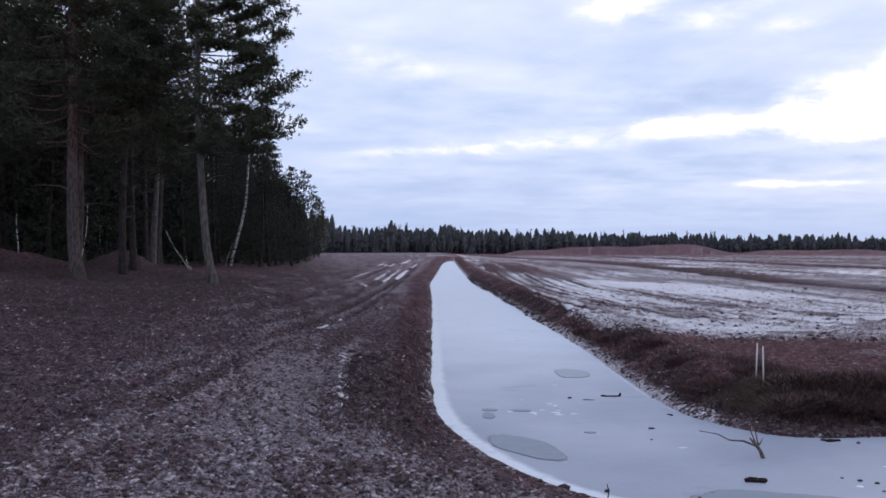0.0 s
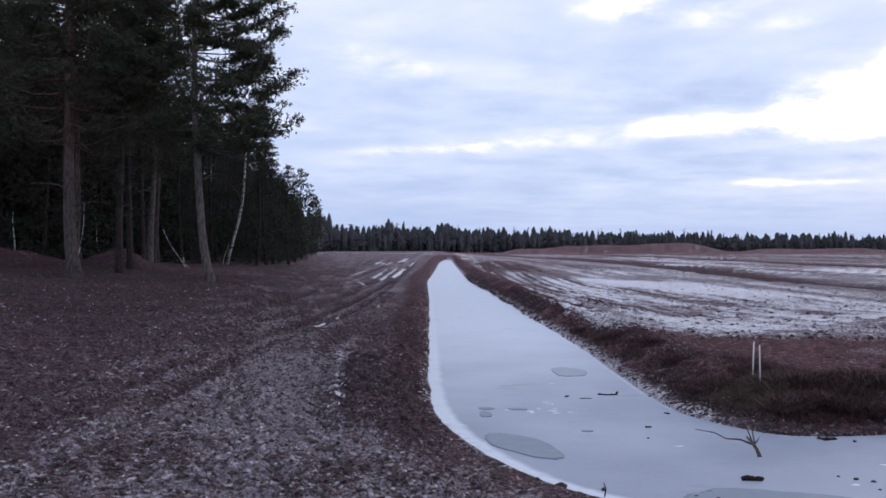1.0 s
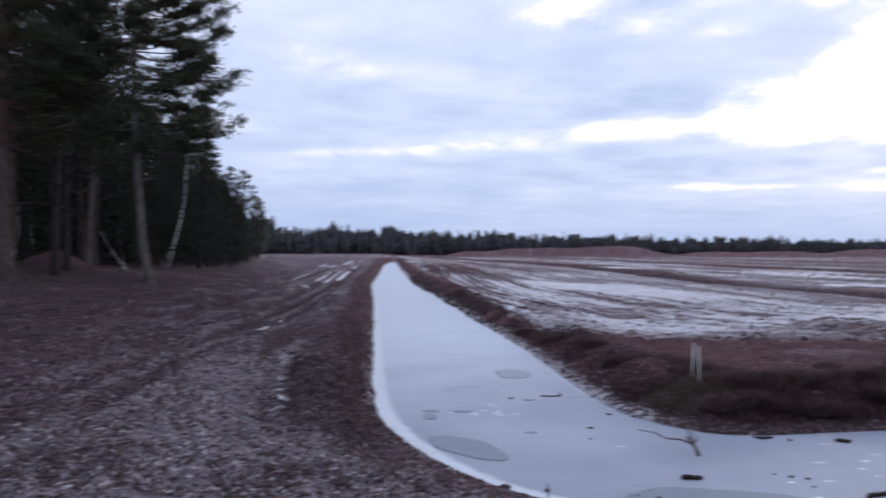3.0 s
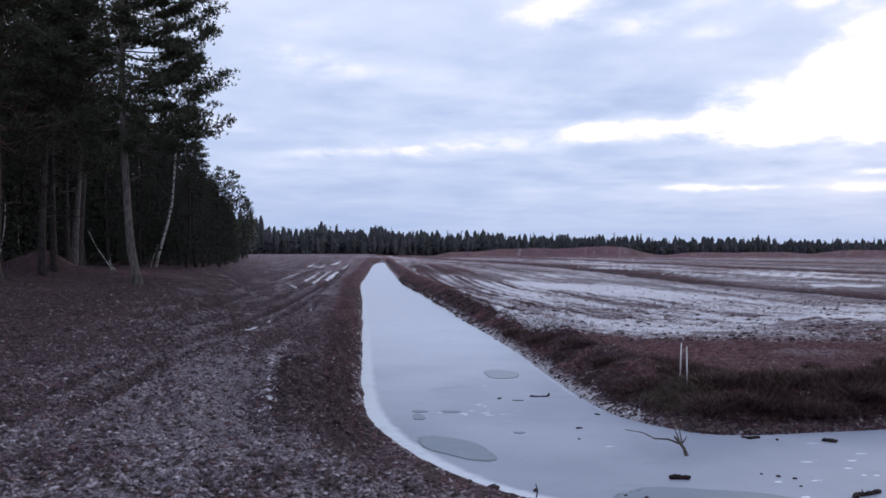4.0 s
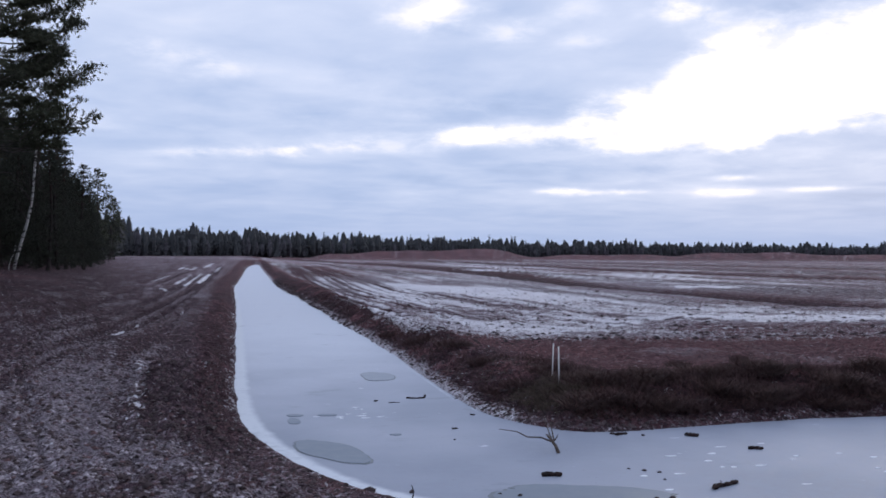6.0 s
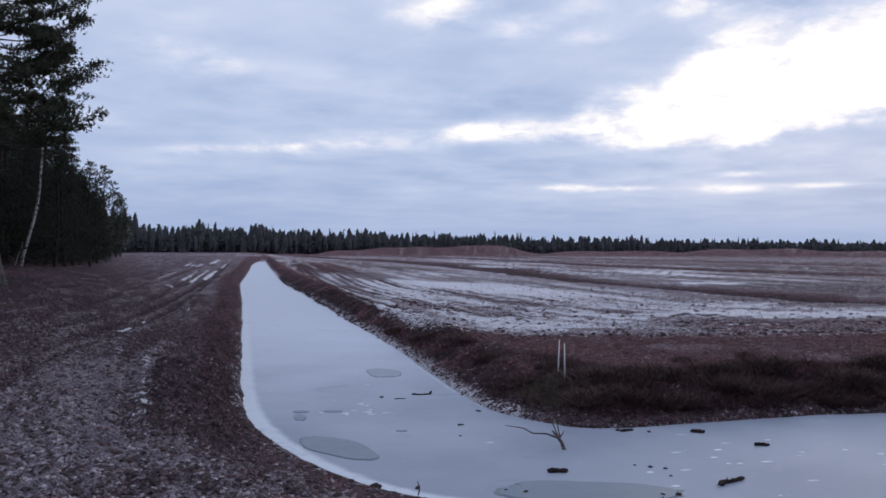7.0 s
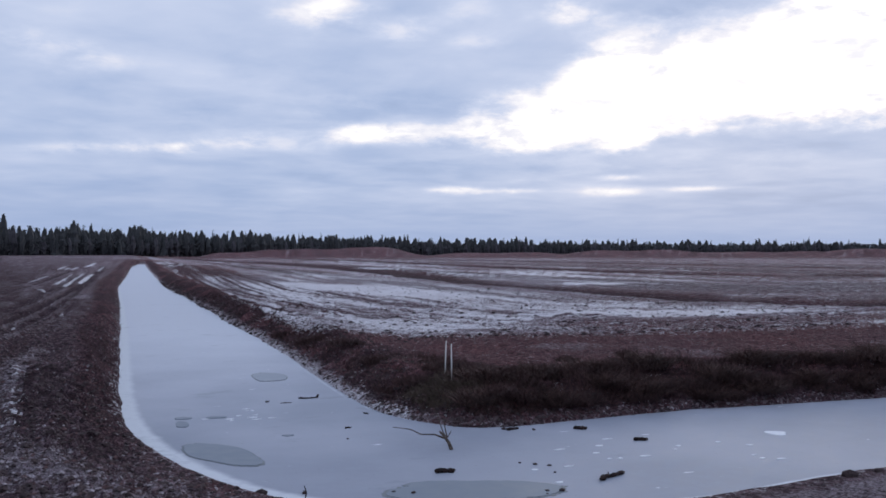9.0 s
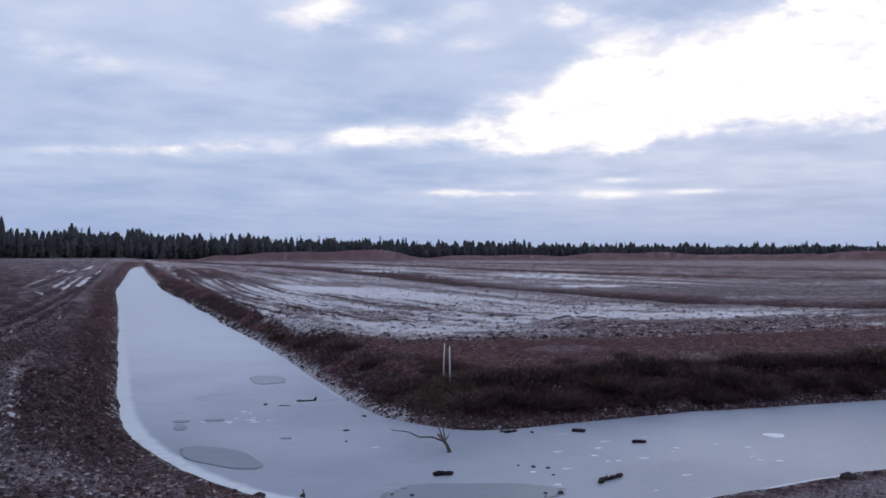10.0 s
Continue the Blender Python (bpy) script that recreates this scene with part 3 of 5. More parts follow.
def land(x, y):
    """Height of the ground and what lies on it."""
    d = shore_distance(x, y)
    s = wood_edge(y) - x                                   # metres into the wood
    field = (x > 1.5) & (y > 8.5)
    d = d + (0.09 + 0.16 * field * sstep(y, 24, 45)) * (fbm(x * 1.9, y * 1.2, 64, 3) - 0.5)
    z = 0.72 * sstep(s, -4.2, 0.6) + 0.36 * sstep(s, 0.5, 9) + 0.10 * sstep(y, 20, 70) * sstep(-x, 1, 6)
    z = z * sstep(y, 2, 20)
    z = z + 0.9 * sstep(y, 90, 240) * sstep(14 - x, 0, 16) * (1 - 0.6 * sstep(s, -4, 1))
    for hx, hy, wx, wy, hh in HEAPS:
        z = z + hh * np.exp(-((x - hx) / wx) ** 2 - ((y - hy) / wy) ** 2) * (0.7 + 0.6 * fbm(x * 1.3, y * 1.3, 5, 3))
    # stockpiles of cut peat, far out on the field
    for hx, hy, wx, wy, hh in ((101, 459, 38, 16, 5.6), (112, 452, 18, 10, 0.9), (53, 467, 17, 14, 3.4), (178, 435, 32, 15, 2.8), (238, 405, 32, 15, 4.4), (293, 368, 34, 15, 3.2), (338, 326, 34, 15, 5.0)):
        ang = 0.42
        u, v = (x - hx) * math.cos(ang) - (y - hy) * math.sin(ang), (x - hx) * math.sin(ang) + (y - hy) * math.cos(ang)
        e = (u / wx) ** 6 + (v / wy) ** 4
        z = z + 0.82 * hh * np.exp(-e) * (0.68 + 0.34 * vnoise(u * 0.05, v * 0.05, 3) + 0.14 * fbm(u * 0.12, v * 0.22, 13, 3))
    rough = fbm(x * 0.8, y * 0.8, 11, 3) - 0.5
    mid = fbm(x * 3.6, y * 3.6, 21, 3) - 0.5
    small = fbm(x * 11, y * 11, 31, 3) - 0.5
    z = z + 0.10 * (fbm(x * 0.12, y * 0.12, 41, 3) - 0.5) + 0.05 * rough + (0.07 + 0.05 * (1 - field) * sstep(20 - np.hypot(x, y), 0, 8)) * mid + (0.085 * small + 0.035 * (fbm(x * 27, y * 27, 35, 2) - 0.5)) * (1 - 0.5 * field)
    # tyre ruts on the track
    u = x - track_x(y)
    inner = np.where(y < 9.5, 0.08, 0.5)
    on_track = (1 - field) * sstep(s, 1.0, -2.0) * sstep(d, inner, inner + 0.4)
    lug = 0.5 + 0.5 * np.sin((y - 0.5 * x) * 2 * np.pi / 0.24)
    worn, crest, treads = np.zeros(x.shape), np.zeros(x.shape), np.zeros(x.shape)
    for line, w, deep, lugs in RUTS:
        e = line_distance(x, y, line, 1.5)
        e = e + 0.10 * (vnoise(x * 1.1, y * 0.45, 8) - 0.5)
        far_w = 0.78 * w * (0.7 + 0.6 * vnoise(x * 0.9, y * 0.5, 10)) + 0.0009 * np.maximum(0, y - 12)
        g = np.exp(-(e / far_w) ** 2)
        worn = np.maximum(worn, g * min(1.0, deep / 0.085) * (0.75 + 0.6 * vnoise(x * 1.7, y * 0.8, 18)))
        crest = np.maximum(crest, np.exp(-((e - 2.1 * far_w) / far_w) ** 2) * min(1.0, deep / 0.08))
        treads = np.maximum(treads, g * lugs)
        z = z - on_track * (deep * g - 0.55 * deep * np.exp(-((e - 2.0 * w) / w) ** 2) - 0.055 * lugs * g * lug)
    # spoil thrown up beside the ditch
    left = np.interp(y, [7.9, 8.4, 10.8, 13.2, 14.5], [-0.55, -0.97, -1.15, -1.33, -0.9]) + 0.34 * (fbm(x * 2.6, y * 2.2, 36, 3) - 0.5)
    spoil = (1 - field) * sstep(x - left, -0.02, 0.10) * sstep(d, 0.25, 0.6) * sstep(y, 8.1, 9.0) * sstep(14.9 + 1.6 * (fbm(x * 2.2, y * 0.8, 38, 2) - 0.5) - y, 0, 2.2) * sstep(0.15 - x, 0, 0.35)
    z = z + spoil * (0.07 * np.abs(mid) + 0.14 * np.abs(small) + 0.12 * np.abs(fbm(x * 5.5, y * 5.5, 37, 2) - 0.5))
    # furrows of the field run along the ditch and swing round at the headland
    q = soft_min(x - 2.9, (y - 15.2) * 1.25, 2.2)
    along = np.where(x - 2.9 < (y - 15.2) * 1.25, y, -x)
    crop = field * sstep(q, 0.2, 1.2)
    furrow = fbm(q * 1.5 + 0.3 * rough, along * 0.05, 51, 3) - 0.5
    z = z + crop * 0.16 * furrow * sstep(260 - y, 0, 120) + crop * 0.04 * mid
    drain = np.zeros(x.shape)
    for line in DRAINS:
        drain = np.maximum(drain, np.exp(-(line_distance(x, y, line, 8.0) / (1.55 + 0.007 * np.hypot(x, y))) ** 4))
    z = z - 0.30 * drain
    # banks and the bed under the ice
    bank_w = np.where(field, 0.95, 0.55 + 2.6 * sstep(12.5 - y, 0, 4.5) * sstep(x, -1.5, 1.0)) * (0.8 + 0.5 * vnoise(x * 0.7, y * 0.7, 61))
    lip = np.clip(d / bank_w, 0, 1)
    rag = 0.05 * sstep(lip, 0.0, 0.3) * (1 - sstep(lip, 0.8, 1.4)) * (mid + small) * 2
    tuft = 0.16 * field * sstep(d, 0.25, 0.6) * (1 - sstep(d, 1.2, 1.9)) * (fbm(x * 1.7, y * 1.7, 63, 3) - 0.35)
    z = z + tuft
    zb = ICE_Z - 0.05 + 0.09 * sstep(d, 0, 0.10) + (z - ICE_Z - 0.04) * sstep(lip, 0.0, 1.0) + rag
    z = np.where(d < bank_w, zb, z)
    z = np.where(d < 0, ICE_Z - 0.05 - 0.5 * sstep(-d, 0, 0.7), z)

    # what lies on it
    red_w = np.where(field, np.minimum(bank_w, 1.1), 0.42 + 0.34 * sstep(y, 13, 22) + 0.005 * np.maximum(0, y - 22)) + np.where(field, 0, 0.35 * (fbm(x * 2.5, y * 1.2, 62, 3) - 0.5))
    bank = (1 - sstep(d, red_w, red_w + np.where(field, 1.2, 0.30))) * (d > -0.2)
    strip_red = (1 - field) * bank * sstep(y, 8.8, 10.5)
    red = np.maximum(0.62 * strip_red, field * np.maximum(bank, 0.8))
    corner = (1 - field) * np.exp(-((x - 0.45) / 0.7) ** 2 - ((y - 7.7) / 0.7) ** 2)
    red = np.maximum(red, 0.75 * corner * sstep(fbm(x * 4, y * 4, 72, 3), 0.35, 0.6))
    red = np.maximum(red, 0.30 * sstep(s, -3.0, 0.0) * sstep(y, 11, 18))
    red = np.maximum(red, 0.08 * (1 - field) * sstep(-u, 0.8, 2.6) * sstep(22 - y, 0, 6))
    red = np.clip(red + np.where(field, 0.45, 0.22) * (fbm(x * 0.6, y * 0.6, 71, 4) - 0.5), 0, 1)
    # hoar on the trodden ground: thickest between the ruts and the spoil, thin towards the wood
    streak = fbm(u * 2.6, y * 0.30, 81, 4) - 0.5
    fleck = fbm(x * 2.3, y * 1.6, 83, 4) - 0.5
    lie = 0.80 * np.exp(-((x + 1.75) / 0.85) ** 2) * sstep(17 - y, 0, 5) + 0.62 * np.exp(-((x + 2.15) / 1.0) ** 2) * sstep(y, 12, 17) * sstep(60 - y, 0, 30)
    lie = np.maximum(lie, 0.50 * np.exp(-((x + 3.6) / 1.3) ** 2) * sstep(y, 13, 20))
    lie = np.maximum(lie, 0.70 * (1 - field) * sstep(d, 0.1, 0.6) * sstep(9.8 - y, 0, 2.2) * (1 - 0.6 * sstep(-x, 2.2, 4.2)))
    lie = np.maximum(lie, 0.30 * sstep(y, 25, 45))
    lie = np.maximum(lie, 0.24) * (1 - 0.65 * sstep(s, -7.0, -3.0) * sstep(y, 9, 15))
    pale = on_track * np.clip(lie + 1.3 * streak + 0.8 * fleck, 0, 1)
    pale = np.maximum(pale, on_track * 0.6 * crest * sstep(fbm(x * 1.2, y * 0.8, 84, 3), 0.40, 0.6))
    pale = pale * (1 - 0.85 * np.minimum(1, worn)) * (1 - 0.92 * spoil) * (1 - 0.95 * strip_red) + 0.5 * on_track * treads * sstep(lug, 0.55, 0.95) * sstep(20 - y, 0, 6)
    pale = np.maximum(pale, 0.75 * (1 - field) * np.exp(-((x + 0.55) / 0.75) ** 2 - ((y - 7.3) / 0.55) ** 2) * sstep(fbm(x * 3.0, y * 2.6, 86, 3), 0.36, 0.6))
    rut_side = line_distance(x, y, RUTS[6][0], 1.0)
    pale = np.maximum(pale, 0.85 * (1 - field) * np.exp(-((rut_side - 0.16) / 0.09) ** 2) * sstep(8.0 - y, 0, 1.0) * sstep(x - np.interp(-y, -RUTS[6][0][:, 1], RUTS[6][0][:, 0]), 0.3, -0.1))
    darkened = on_track * np.minimum(1, worn) * (0.92 - 0.6 * lug * treads * sstep(18 - y, 0, 6)) + 0.80 * spoil * sstep(fbm(x * 3, y * 3, 87, 3), 0.25, 0.6)
    # darker ground left of the ruts
    darkened = np.maximum(darkened, 0.32 * (1 - field) * sstep(-u, 1.6, 3.6) * sstep(y, 8, 14))
    darkened = np.maximum(darkened, 0.75 * strip_red * sstep(fbm(x * 2.4, y * 1.2, 90, 3), 0.25, 0.6))
    # darker ground towards the wood's edge and inside it
    darkened = np.maximum(darkened, 0.92 * sstep(s, -6.0, -1.0) * sstep(y, 9, 17) * (0.5 + 0.7 * fbm(x * 0.9, y * 0.9, 89, 3)))
    darkened = np.maximum(darkened, 0.85 * field * (1 - sstep(d, 0.9, 1.6)) * (d > 0.2) * sstep(fbm(x * 1.4, y * 1.4, 88, 3), 0.30, 0.5))
    pale = np.maximum(pale, 0.45 * field * (1 - bank) * sstep(fbm(x * 0.7, y * 0.7, 91, 3), 0.5, 0.75))
    pale = np.maximum(pale, 0.9 * field * np.exp(-((x - 5.35) / 0.75) ** 2 - ((y - 11.75) / 0.28) ** 2))
    # snow caught in the furrows, thinning with distance
    strip = fbm(q * 3.1 + 0.5 * rough, along * 0.17, 101, 4)
    far = np.hypot(x, y)
    head = np.clip(sstep(x / np.maximum(y, 1), 0.30, 0.55) + sstep(far, 36, 70), 0, 1)     # the headland side lies in rows
    snow = 0.55 - 0.16 * sstep(far, 32, 64) - 0.18 * sstep(far, 60, 150) - 0.34 * sstep(x / np.maximum(y, 1), 0.36, 0.62) * sstep(far, 25, 34) + 1.25 * (strip - 0.5) - 0.4 * furrow + 0.22 * (fbm(x * 0.8, y * 0.8, 105, 3) - 0.5)
    row = vnoise(q * 2.6 + 0.6 * rough, along * 0.10, 141)
    snow = snow + 0.05 - (0.25 + 0.4 * head) * sstep(row, 0.52, 0.78) - 0.24 * sstep(19.7 - y, 0, 0.5) * sstep(x, 9.5, 12)
    thin = vnoise(q * 0.55 + 0.25 * rough, along * 0.012, 143)
    snow = snow + 0.42 * sstep(far, 30, 60) * sstep(thin, 0.66, 0.80) * sstep(vnoise(along * 0.05, q * 0.1, 145), 0.25, 0.6)
    snow = snow - 0.16 * sstep(x, 17, 26) * sstep(40 - y, 0, 10) - 0.30 * (1 - sstep(y, 15.5, 17.5))
    for a0, b0, wa, wb, rot, k in ((9.5, 40.5, 1.7, 8.5, 0.20, 1.7), (14.2, 21.2, 4.6, 1.25, -0.08, 0.42), (7.2, 19.6, 3.4, 2.2, 0.25, 0.20), (5.4, 33.0, 1.9, 11.0, 0.03, 0.24), (25.0, 47.0, 1.2, 5.5, 0.2, 0.5), (13.0, 62.0, 1.3, 9.0, 0.1, 0.35), (42.0, 44.0, 6.0, 1.5, 0.3, 0.4), (26.0, 95.0, 2.0, 14.0, 0.1, 0.4)):
        p1, p2 = (x - a0) * math.cos(rot) + (y - b0) * math.sin(rot), -(x - a0) * math.sin(rot) + (y - b0) * math.cos(rot)
        snow = snow + k * np.exp(-((p1 / wa) ** 2 + (p2 / wb) ** 2) ** 1.5)
    # bare dark wheel lines and drains through it
    wheel = np.zeros(x.shape)
    for line in WHEELS:
        e = line_distance(x, y, line, 3.0)
        for off, k in ((0.0, 1.0), (0.5, 0.4)):
            wheel = np.maximum(wheel, k * np.exp(-((e - off) / (0.055 + 0.0012 * far)) ** 2) * sstep(vnoise(x * 0.35, y * 0.35, 7), 0.0, 0.3))
    snow = snow + 0.22 * sstep(x, 3.0, 3.6) * sstep(7.5 - x, 0, 2.0) * sstep(y, 22, 28) * sstep(110 - y, 0, 50)
    for a0, b0, wa, wb, rot in ((9.2, 40.0, 1.45, 8.0, 0.16), (13.6, 21.6, 4.8, 1.0, -0.06), (22.6, 43.5, 2.4, 1.3, -0.6)):
        p1, p2 = (x - a0) * math.cos(rot) + (y - b0) * math.sin(rot), -(x - a0) * math.sin(rot) + (y - b0) * math.cos(rot)
        snow = np.maximum(snow, 1.15 - 0.9 * sstep((p1 / wa) ** 2 + (p2 / wb) ** 2 + 1.1 * (fbm(x * 0.8, y * 0.8, 147, 3) - 0.5), 0.35, 1.3))
    snow = snow - 1.9 * wheel
    snow = snow - 0.9 * drain
    frost = np.where(crop > 0, snow * sstep(q, 0.2, 0.7), 0)
    frost = frost * (1 - sstep(np.hypot(x, y), 260, 420))
    # hoar along the foot of the banks, and in a few ruts
    frost = np.maximum(frost, np.where(field, 0.60 * (1 - 1.0 * sstep(x, 2.95, 3.5) * sstep(13 - y, 0, 1.5)), 0.26) * (0.5 + fbm(x * 4, y * 4, 66, 3)) * (1 - sstep(d, 0.05, 0.34)) * (d > -0.2))
    pale = np.maximum(pale, 0.85 * field * (1 - 0.6 * sstep(x, 2.9, 3.5) * sstep(13 - y, 0, 1.5)) * (1 - sstep(d, 0.12, 0.36)) * (d > -0.1))
    # frost on the tread marks beside the spoil
    tread = 0.5 + 0.5 * np.sin((y + 0.25 * vnoise(y * 1.7, y * 0, 9)) * 2 * np.pi / 0.36)
    mid_x = np.interp(y, [8.85, 10.1, 11.7, 13.5], [-1.05, -1.15, -1.28, -1.42])
    frost = np.maximum(frost, 0.66 * (1 - field) * np.exp(-((x - mid_x - 0.05 * (vnoise(y * 2.0, y * 0, 19) - 0.5)) / 0.095) ** 4) * sstep(tread, 0.50, 0.85) * (0.55 + 0.6 * vnoise(x * 9, y * 9, 12)) * sstep(y, 8.8, 9.6) * sstep(13.7 - y, 0, 0.5))
    # ice in the ruts farther up the track
    for x0, y0, x1, y1, w in PUDDLES:
        ends = 0.06 * (y1 - y0 if y1 > y0 else 10)
        mx = x0 + (x1 - x0) * (y - y0) / (y1 - y0) + 0.6 * w * (vnoise(y * 0.35, y * 0 + 9 * x0, 113) - 0.5)
        lo, hi = min(y0, y1), max(y0, y1)
        g = np.exp(-((x - mx) / (w * (0.30 + 0.55 * vnoise(y * 0.28, y * 0 + 5 * x0, 114)))) ** 4) * sstep(y, lo - ends, lo + ends) * sstep(hi + ends - y, 0, 2 * ends)
        frost = np.maximum(frost, 1.0 * g * (1 - field))
    frost = np.maximum(frost, 0.62 * np.exp(-((y - 200 - 0.1 * x) / 5.0) ** 2) * sstep(x, -46, -36) * sstep(24 - x, 0, 8) * (0.5 + 0.8 * vnoise(x * 0.2, y * 0.2, 151)))
    bare = np.zeros(x.shape)
    for hx, hy, wx, wy, hh in HEAPS:
        bare = np.maximum(bare, np.exp(-((x - hx) / (1.3 * wx)) ** 2 - ((y - hy) / (1.3 * wy)) ** 2))
    darkened = darkened * (1 - 0.8 * bare)
    red = np.maximum(red, 0.8 * bare)
    moss = np.exp(-((x - 3.6) / 0.9) ** 2 - ((y - 10.9) / 0.6) ** 2) + 0.5 * sstep(s, 0, 2) * sstep(fbm(x * 0.5, y * 0.5, 121, 3), 0.5, 0.6)
    stripe = fbm(q * 0.30, along * 0.008, 131, 3)
    pale = np.maximum(pale, crop * sstep(q, 0.5, 1.0) * np.maximum(0.95 * (1 - sstep(far, 50, 85)) * (1 - 0.55 * sstep(x / np.maximum(y, 1), 0.36, 0.62) * sstep(far, 25, 34)), 0.08 + 0.42 * sstep(stripe, 0.50, 0.56)) * (1 - sstep(far, 240, 360))) * (1 - 0.95 * drain) * (1 - 0.95 * wheel)
    darkened = np.maximum(darkened, np.maximum(np.maximum(1.0 * drain, 0.8 * wheel * crop), 0.7 * crop * sstep(far, 26, 45) * sstep(stripe, 0.52, 0.42)))
    pale = pale * (1 - 0.65 * crop * sstep(19.8 - y, 0, 1.2) * sstep(x, 7.5, 9.5))
    darkened = np.maximum(darkened, 0.34 * field * sstep(far, 120, 320))
    # darker foot along the cross ditch's far bank
    darkened = np.maximum(darkened, 0.7 * field * (1 - sstep(d, 0.3, 0.5)) * sstep(11.2 - y, 0, 0.6) * sstep(x, 3.1, 3.6))
    z = z - 0.05 * wheel * crop
    return z, dict(frost=np.clip(frost, 0, 1), pale=np.clip(pale, 0, 1), red=red, moss=np.clip(moss, 0, 1), darkened=np.clip(darkened, 0, 1)), d


def height_at(x, y):
    return float(land(np.array([float(x)]), np.array([float(y)]))[0][0])


def make_ground():
    """One sheet to the horizon: rings that widen with distance, finer over the ditch side."""
    r = [0.0, 0.8, 1.6, 2.4, 3.0]
    while r[-1] < 60:
        r.append(r[-1] * (1.0048 if r[-1] < 34 else 1.008))
    while r[-1] < 3800:
        r.append(r[-1] * 1.028)
    r = np.array(r)
    a = np.radians(np.concatenate([np.linspace(-29, 48, 700, endpoint=False), np.linspace(48, 331, 100, endpoint=False)]))
    x, y = np.outer(r, np.sin(a)).ravel(), np.outer(r, np.cos(a)).ravel()
    z, marks, _ = land(x, y)
    na = len(a)
    i, j = np.arange(len(r) - 1)[:, None] * na, np.arange(na)[None]
    k = (j + 1) % na
    faces = np.stack([i + j, i + na + j, i + na + k, i + k], -1).reshape(-1, 4)
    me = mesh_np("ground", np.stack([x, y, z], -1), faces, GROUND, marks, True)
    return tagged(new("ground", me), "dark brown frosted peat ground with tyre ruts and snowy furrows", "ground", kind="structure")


ground = make_ground()


def make_ice():
    """The frozen ditch: a flat sheet that runs in under both banks."""
    def sheet(xs, ys):
        gx, gy = np.meshgrid(xs, ys)
        return gx.ravel(), gy.ravel(), len(xs), len(ys)
    pile_v, pile_f, shore, n = [], [], [], 0
    for xs, ys in ((np.linspace(-0.8, 14.0, 186), np.linspace(5.8, 16.0, 128)), (np.arange(-1.6, 4.01, 0.1), np.concatenate([np.arange(16.0, 40, 0.35), np.arange(40, 186, 1.5), [186]])), (np.arange(14.0, 92.1, 1.0), np.arange(5.8, 12.01, 0.2))):
        x, y, nx, ny = sheet(xs, ys)
        d = shore_distance(x, y)
        i, j = np.meshgrid(np.arange(nx - 1), np.arange(ny - 1))
        b = (j * nx + i).ravel()
        f = np.stack([b, b + 1, b + nx + 1, b + nx], -1)
        f = f[d[f].min(axis=1) < 0.30]
        pile_v.append(np.stack([x, y, np.full(x.shape, ICE_Z)], -1))
        pile_f.append(f + n)
        outer = np.sqrt(((x[:, None] - SHORE_OUT[None, :, 0]) ** 2 + (y[:, None] - SHORE_OUT[None, :, 1]) ** 2).min(axis=1))
        along_track = np.maximum(-d, 0) * (1 + 1.6 * sstep(y, 26, 60)) * (1.0 + 3.0 * sstep(x, 1.6, 2.8))
        shore.append(np.where(outer < 1.35, 0.13 + 2.0 * np.abs(d) + 0.4 * sstep(x, 2.9, 3.6) * sstep(12.5 - y, 0, 1.5), along_track))
        n += len(x)
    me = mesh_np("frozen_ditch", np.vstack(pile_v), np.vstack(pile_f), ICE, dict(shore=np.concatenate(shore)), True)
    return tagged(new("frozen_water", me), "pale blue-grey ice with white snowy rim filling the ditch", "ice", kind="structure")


ice = make_ice()


# ---------------------------------------------------------------- trees
def needle_tufts(rng, centres, spread, per, blades, length, width, droop=0.0):
    """Tufts of needle blades scattered round the ends of twigs."""
    c = np.repeat(centres, per, axis=0) + rng.normal(0, 1, (len(centres) * per, 3)) * np.array(spread)
    c = np.repeat(c, blades, axis=0)
    w = rng.normal(0, 1, (len(c), 3)) + np.array([0, 0, 0.35 - droop])
    w /= np.linalg.norm(w, axis=1)[:, None]
    side = np.cross(w, rng.normal(0, 1, (len(c), 3)))
    side /= np.linalg.norm(side, axis=1)[:, None] + 1e-9
    ln = length * rng.uniform(0.6, 1.3, (len(c), 1))
    v = np.stack([c - side * width * 0.5 - w * ln * 0.3, c + side * width * 0.5 - w * ln * 0.3, c + w * ln * 0.7], 1)
    return v.reshape(-1, 3), np.arange(len(c) * 3).reshape(-1, 3)


